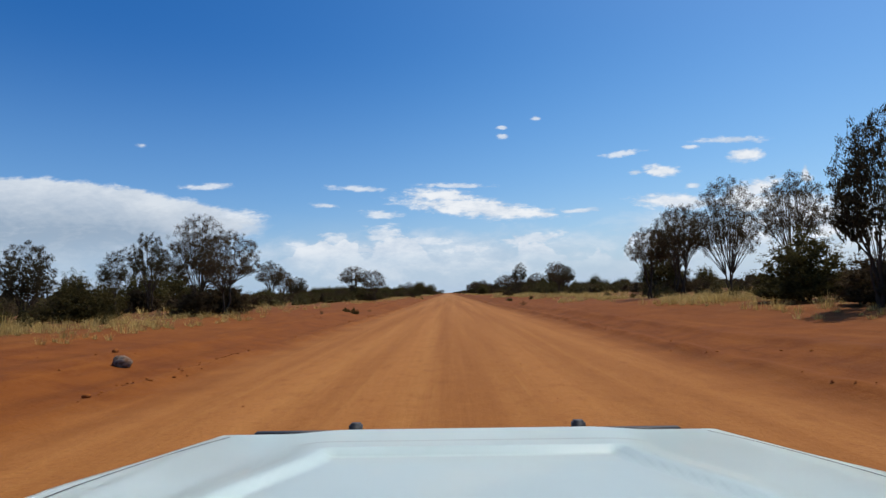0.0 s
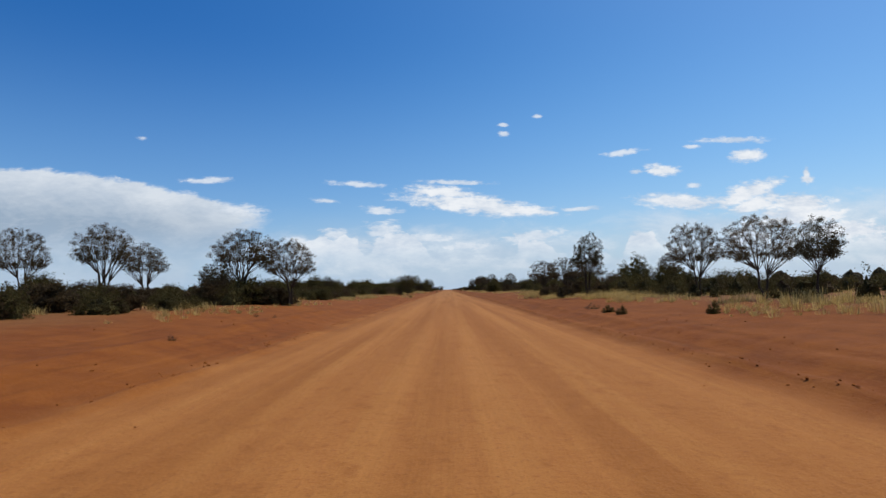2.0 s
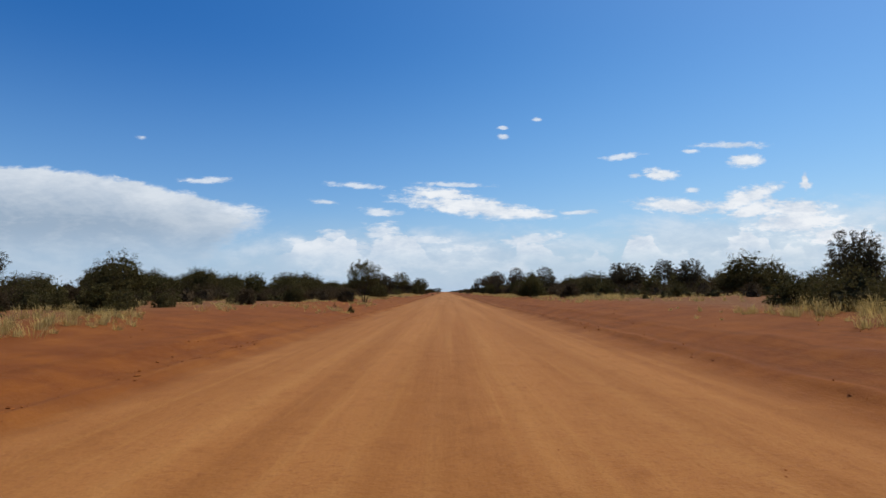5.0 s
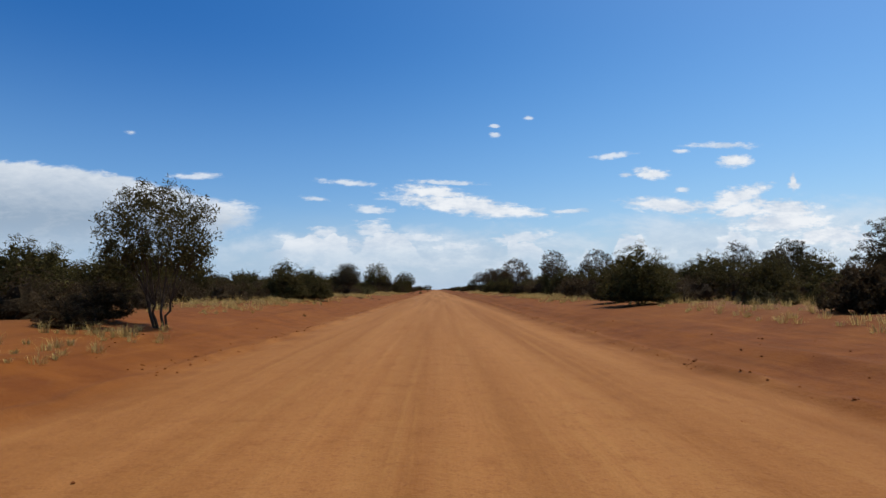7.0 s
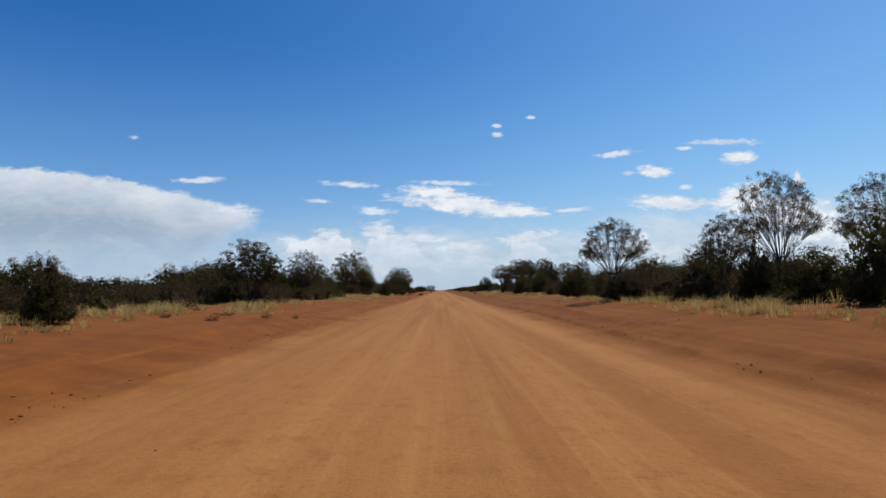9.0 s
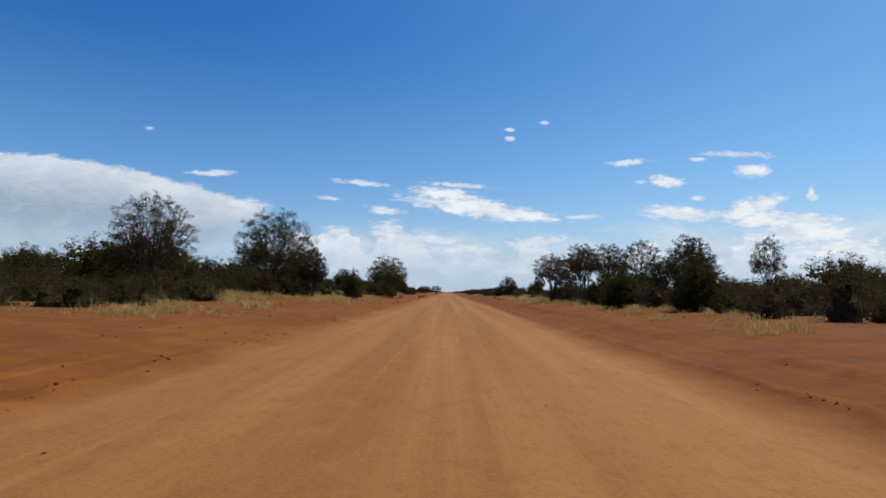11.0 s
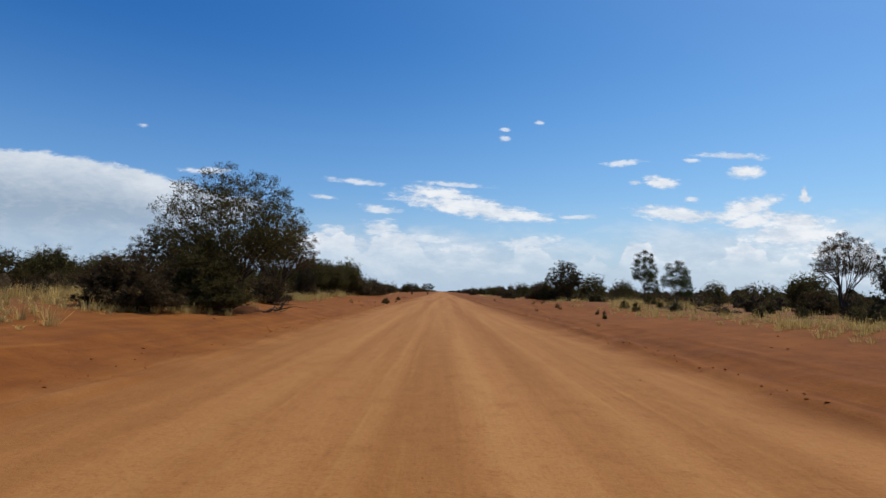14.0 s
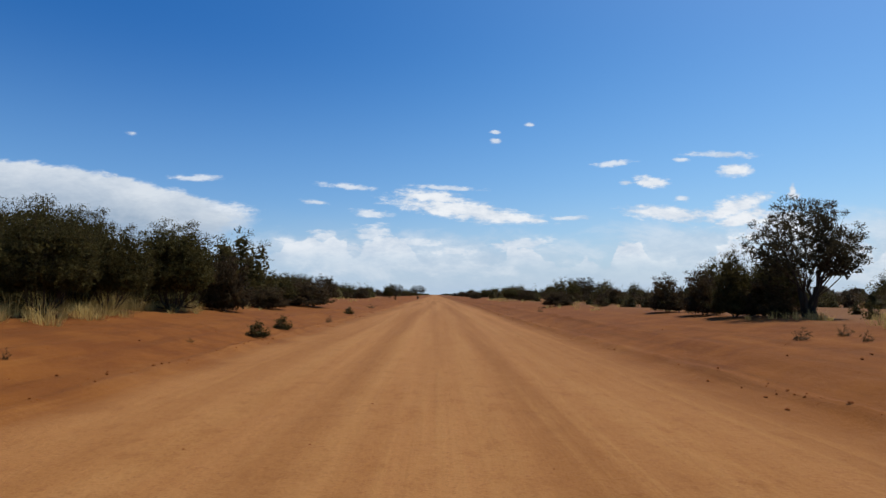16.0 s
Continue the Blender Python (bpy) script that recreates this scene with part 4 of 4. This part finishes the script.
def cloddy(t, b):
    r = node(t, "ShaderNodeNewGeometry").outputs["Random Per Island"]
    put(t, b, color=mix(t, r, (0.13, 0.038, 0.009), (0.27, 0.090, 0.022)), rough=0.95, spec=0.1)


def hilly(t, b):
    n = noise_at(t, 0.02, 5)
    put(t, b, color=mix(t, n, (0.07, 0.075, 0.07), (0.16, 0.12, 0.10)), rough=0.95)


STONE, CLOD, HILL = material("grey_stone", stony), material("earth_clod", cloddy), material("far_hill", hilly)


def boulder(x, y, size, squash, label, mat):
    bm = bmesh.new()
    bmesh.ops.create_icosphere(bm, subdivisions=3, radius=1.0)
    for v in bm.verts:
        d = 1 + 0.28 * noise.noise(v.co * 1.1 + Vector((x, y, 0))) + 0.10 * noise.noise(v.co * 3.2)
        v.co = Vector((v.co.x * d * size / 2, v.co.y * d * size * 0.36, v.co.z * d * size * squash))
    me = bpy.data.meshes.new("stone")
    bm.to_mesh(me)
    bm.free()
    me.polygons.foreach_set("use_smooth", [True] * len(me.polygons))
    me.materials.append(mat)
    ob = new("stone", me)
    ob.location = (x, y, level(x, y) + size * squash * 0.45)
    return tagged(ob, label, "stone")


boulder(-7.1, 11.9, 0.46, 0.36, "grey rounded stone lying on the red verge", STONE)
boulder(-7.9, 13.0, 0.16, 0.35, "small dark stone on the red verge", CLOD)
boulder(-6.0, 8.9, 0.15, 0.3, "small dark clod at the road's edge", CLOD)


def clods(seed, count):
    rng = np.random.default_rng(seed)
    co, faces = [], []
    shape = np.array([(1, 0, 0), (0, 1, 0), (-1, 0, 0), (0, -1, 0), (0, 0, 1), (0, 0, -1)], float)
    tri = ((0, 1, 4), (1, 2, 4), (2, 3, 4), (3, 0, 4), (1, 0, 5), (2, 1, 5), (3, 2, 5), (0, 3, 5))
    for _ in range(count):
        y = rng.uniform(-4, 420)
        if rng.uniform() < 0.95:
            side_of = rng.choice([-1, 1])
            x = side_of * (5.8 + 0.25 * math.sin(y * 0.06) + (rng.normal(0, 0.16) if rng.uniform() < 0.7 else abs(rng.normal(0, 2.4))))
            if math.sin(y * 0.23 + side_of) + math.sin(y * 0.61) < rng.uniform(-1.6, 1.2):
                continue
        else:
            x = rng.uniform(-5, 5)
        size = (0.010 + 0.040 * rng.uniform() ** 2.5) * (1.0 if abs(x) > 5.2 else 0.55)
        first = len(co)
        co += (shape * rng.uniform(0.6, 1.3, (6, 3)) * [size, size * 1.3, size * 0.6] + [x, y, level(x, y) + size * 0.3]).tolist()
        faces += [(a + first, b + first, c + first) for a, b, c in tri]
    return tagged(new("clods", mesh_of("clods", co, faces, CLOD)), "loose dark clods and pebbles along the graded edge", "gravel", kind="stuff")


clods(14, 11000)


def fallen_branch(seed, x, y, length, turn):
    rng = np.random.default_rng(seed)
    wood = Limbs()
    for n in range(7):
        a = np.array([rng.uniform(0, length * 0.6), rng.normal(0, 0.15), 0.05])
        b = a + np.array([rng.uniform(0.4, 0.9) * length * 0.6, rng.normal(0, 0.45), rng.uniform(0.0, 0.45)])
        r = rng.uniform(0.02, 0.05)
        wood.limb(bent(rng, a, b, 5, 0.07), r, r * 0.4, 5)
        for _ in range(3):
            c = a + (b - a) * rng.uniform(0.4, 0.9)
            wood.limb(bent(rng, c, c + rng.normal(0, 0.35, 3) * [1, 1, 0.6] + [0, 0, 0.15], 3, 0.06), r * 0.5, 0.006, 4)
    ob = new("fallen_branch", mesh_of("fallen_branch", wood.co, wood.faces, BARK, True))
    ob.location, ob.rotation_euler = (x, y, level(x, y)), (0, 0, radians(turn))
    return tagged(ob, "dry fallen branch lying on the red ground", "branch", "fallen branches")


fallen_branch(60, -12.7, 376.7, 2.6, 20)
fallen_branch(61, 17.3, 342.6, 3.0, 160)
fallen_branch(62, 18.4, 325.1, 2.0, 30)
fallen_branch(63, -22.7, 408.9, 2.0, -20)
fallen_branch(64, -8.1, 335.8, 2.0, 60)


def hill(x, y, width, height, seed):
    bm = bmesh.new()
    bmesh.ops.create_grid(bm, x_segments=24, y_segments=12, size=1.0)
    for v in bm.verts:
        r = math.hypot(v.co.x, v.co.y)
        z = max(0.0, 1 - r) ** 0.8 * (1 + 0.5 * noise.noise(v.co * 2.6 + Vector((seed, 0, 0))))
        v.co = Vector((v.co.x * width / 2, v.co.y * width / 3, z * height - 1.0))
    me = bpy.data.meshes.new("distant_hill")
    bm.to_mesh(me)
    bm.free()
    me.polygons.foreach_set("use_smooth", [True] * len(me.polygons))
    me.materials.append(HILL)
    ob = new("distant_hill", me)
    ob.location = (x, y, 0)
    return tagged(ob, "low bluish hill far off on the plain", "hill", "far hills")


hill(1530, 3300, 240, 40, 1)
hill(1770, 3250, 420, 30, 2)
hill(2080, 3250, 260, 42, 3)
hill(1330, 3400, 330, 24, 4)


# ------------------------------------------------------------------ the vehicle
def painted(t, b):
    n = noise_at(t, 3.0, 4)
    put(t, b, color=mix(t, ramp(t, n, 0.35, 0.75), (0.82, 0.95, 0.91), (0.79, 0.91, 0.87)), rough=0.3, coat=0.5)


def rubbery(t, b):
    put(t, b, color=mix(t, noise_at(t, 20.0), (0.012, 0.012, 0.013), (0.030, 0.029, 0.028)), rough=0.6)


def steely(t, b):
    put(t, b, color=mix(t, noise_at(t, 12.0), (0.30, 0.30, 0.31), (0.45, 0.45, 0.46)), rough=0.4, metal=0.9)


PAINT, RUBBER, STEEL = material("white_paint", painted), material("black_plastic", rubbery), material("grey_metal", steely)


def part(name, bm, mat, parent, label=""):
    me = bpy.data.meshes.new(name)
    bm.to_mesh(me)
    bm.free()
    me.polygons.foreach_set("use_smooth", [True] * len(me.polygons))
    me.materials.append(mat)
    ob = new(name, me)
    ob.parent = parent
    return tagged(ob, label)


def block(x0, x1, y0, y1, z0, z1, round_by=0.0):
    bm = bmesh.new()
    bmesh.ops.create_cube(bm, size=1.0, matrix=Matrix.LocRotScale(((x0 + x1) / 2, (y0 + y1) / 2, (z0 + z1) / 2), None, (x1 - x0, y1 - y0, z1 - z0)))
    if round_by:
        bmesh.ops.bevel(bm, geom=bm.edges[:], offset=round_by, segments=3, affect="EDGES")
    return bm


def tube(r, width, inner=0.0):
    """A wheel-shaped ring or disc round the x axis."""
    bm = bmesh.new()
    n = 40
    prof = [(inner, -width / 2), (r * 0.93, -width / 2), (r, -width * 0.36), (r, width * 0.36), (r * 0.93, width / 2), (inner, width / 2)]
    rings = [[bm.verts.new((w, q * math.cos(2 * math.pi * k / n), q * math.sin(2 * math.pi * k / n))) for q, w in prof] for k in range(n)]
    for k in range(n):
        a, b = rings[k], rings[(k + 1) % n]
        for j in range(len(prof)):
            i = (j + 1) % len(prof)
            if inner > 0 or j != len(prof) - 1:
                bm.faces.new((a[j], a[i], b[i], b[j]))
    return bm


def step(v, lo, hi):
    v = min(1.0, max(0.0, (v - lo) / (hi - lo)))
    return v * v * (3 - 2 * v)


def bonnet_height(x, y):
    """Height of the bonnet's skin: a raised middle with a pressed panel, falling to the guards."""
    a = abs(x)
    z = 1.172 + 0.085 * (2.34 - y) / 1.1 - 0.014 * step(a, 0.45, 0.72) - 0.022 * step(a, 0.92, 1.12)
    z -= 0.05 * step(y, 2.28, 2.36)
    half = 0.46 + 0.16 * step(1.85 - y, 0.0, 0.6)
    pressed = step(half - a, -0.022, 0.022) * step(1.86 - y, -0.012, 0.012)
    rim = step(half + 0.10 - a, -0.05, 0.05) * step(2.0 - y, -0.03, 0.03)
    return z + 0.006 * rim - 0.024 * pressed


vehicle = new("four_wheel_drive")
vehicle.location, vehicle.rotation_euler = (0.09, -0.77, 0.0), (0, radians(0.9), 0)
vehicle.empty_display_size = 0.2
tagged(vehicle, "white four-wheel-drive front with raised bonnet on the dirt road", "vehicle")
bm = bmesh.new()
nx, ny = 132, 76
grid = []
for j in range(ny + 1):
    y = 1.12 + 1.24 * j / ny
    half = 1.14 - 0.20 * step(y, 1.5, 2.42)
    grid.append([bm.verts.new((half * (2 * i / nx - 1), y, bonnet_height(half * (2 * i / nx - 1), y))) for i in range(nx + 1)])
for j in range(ny):
    for i in range(nx):
        bm.faces.new((grid[j][i], grid[j][i + 1], grid[j + 1][i + 1], grid[j + 1][i]))
bmesh.ops.solidify(bm, geom=bm.faces[:], thickness=0.02)
bonnet = part("bonnet", bm, PAINT, vehicle, "white bonnet with a pressed middle panel")
for side_of in (-1, 1):
    bm = bmesh.new()
    outline = [(1.10, 0.50), (1.10, 1.19), (1.9, 1.125), (2.30, 1.03), (2.42, 0.90), (2.42, 0.55), (2.22, 0.55)]
    outline += [(1.78 + 0.46 * math.cos(q), 0.42 + 0.46 * math.sin(q)) for q in [math.pi * (0.08 + 0.84 * k / 12) for k in range(13)]]
    inner = [bm.verts.new((side_of * (1.10 - 0.20 * step(y, 1.5, 2.42)), y, z - 0.02)) for y, z in outline]
    outer = [bm.verts.new((side_of * (1.165 - 0.20 * step(y, 1.5, 2.42)), y, z - 0.012)) for y, z in outline]
    bm.faces.new(inner)
    bm.faces.new(outer[::-1])
    for k in range(len(outline)):
        bm.faces.new((inner[k], outer[k], outer[(k + 1) % len(outline)], inner[(k + 1) % len(outline)]))
    bmesh.ops.recalc_face_normals(bm, faces=bm.faces[:])
    part("front_guard", bm, PAINT, vehicle)
    tyre = part("tyre", tube(0.39, 0.26, 0.23), RUBBER, vehicle, "black tyre dusted red")
    tyre.location = (side_of * 0.86, 1.78, 0.395)
    rim = part("rim", tube(0.235, 0.20), STEEL, tyre, "grey steel rim")
    part("rubber_stop", block(side_of * 0.45 - 0.026, side_of * 0.45 + 0.026, 2.36, 2.41, 1.10, 1.178, 0.008), RUBBER, bonnet, "small black rubber block")
    bm = bmesh.new()
    row = [(y, 1.075 - 0.20 * step(y, 1.5, 2.42)) for y in [1.14 + 0.04 * k for k in range(28)]]
    pairs = [[bm.verts.new((side_of * (x + w), y, bonnet_height(x, y) + 0.002)) for w in (-0.003, 0.003)] for y, x in row]
    for k in range(len(pairs) - 1):
        bm.faces.new((pairs[k][0], pairs[k][1], pairs[k + 1][1], pairs[k + 1][0]))
    bmesh.ops.recalc_face_normals(bm, faces=bm.faces[:])
    part("shut_line", bm, RUBBER, bonnet, "dark gap beside the bonnet")
    part("bonnet_lip", block(min(side_of * 0.52, side_of * 0.86), max(side_of * 0.52, side_of * 0.86), 2.345, 2.40, 1.075, 1.150, 0.01), RUBBER, vehicle, "black plastic lip")
part("front_panel", block(-0.86, 0.86, 2.30, 2.40, 0.50, 1.07, 0.03), PAINT, vehicle)
part("bumper", block(-1.0, 1.0, 2.40, 2.54, 0.48, 0.70, 0.04), RUBBER, vehicle, "black bumper")
for k in range(4):
    part("grille_bar", block(-0.55, 0.55, 2.39, 2.415, 0.76 + 0.07 * k, 0.79 + 0.07 * k, 0.006), RUBBER, vehicle)
part("firewall", block(-0.9, 0.9, 1.06, 1.10, 0.5, 1.2, 0.01), RUBBER, vehicle)
part("washer_nozzle", block(0.475, 0.495, 1.275, 1.295, 1.222, 1.242, 0.004), RUBBER, bonnet, "small black washer nozzle")
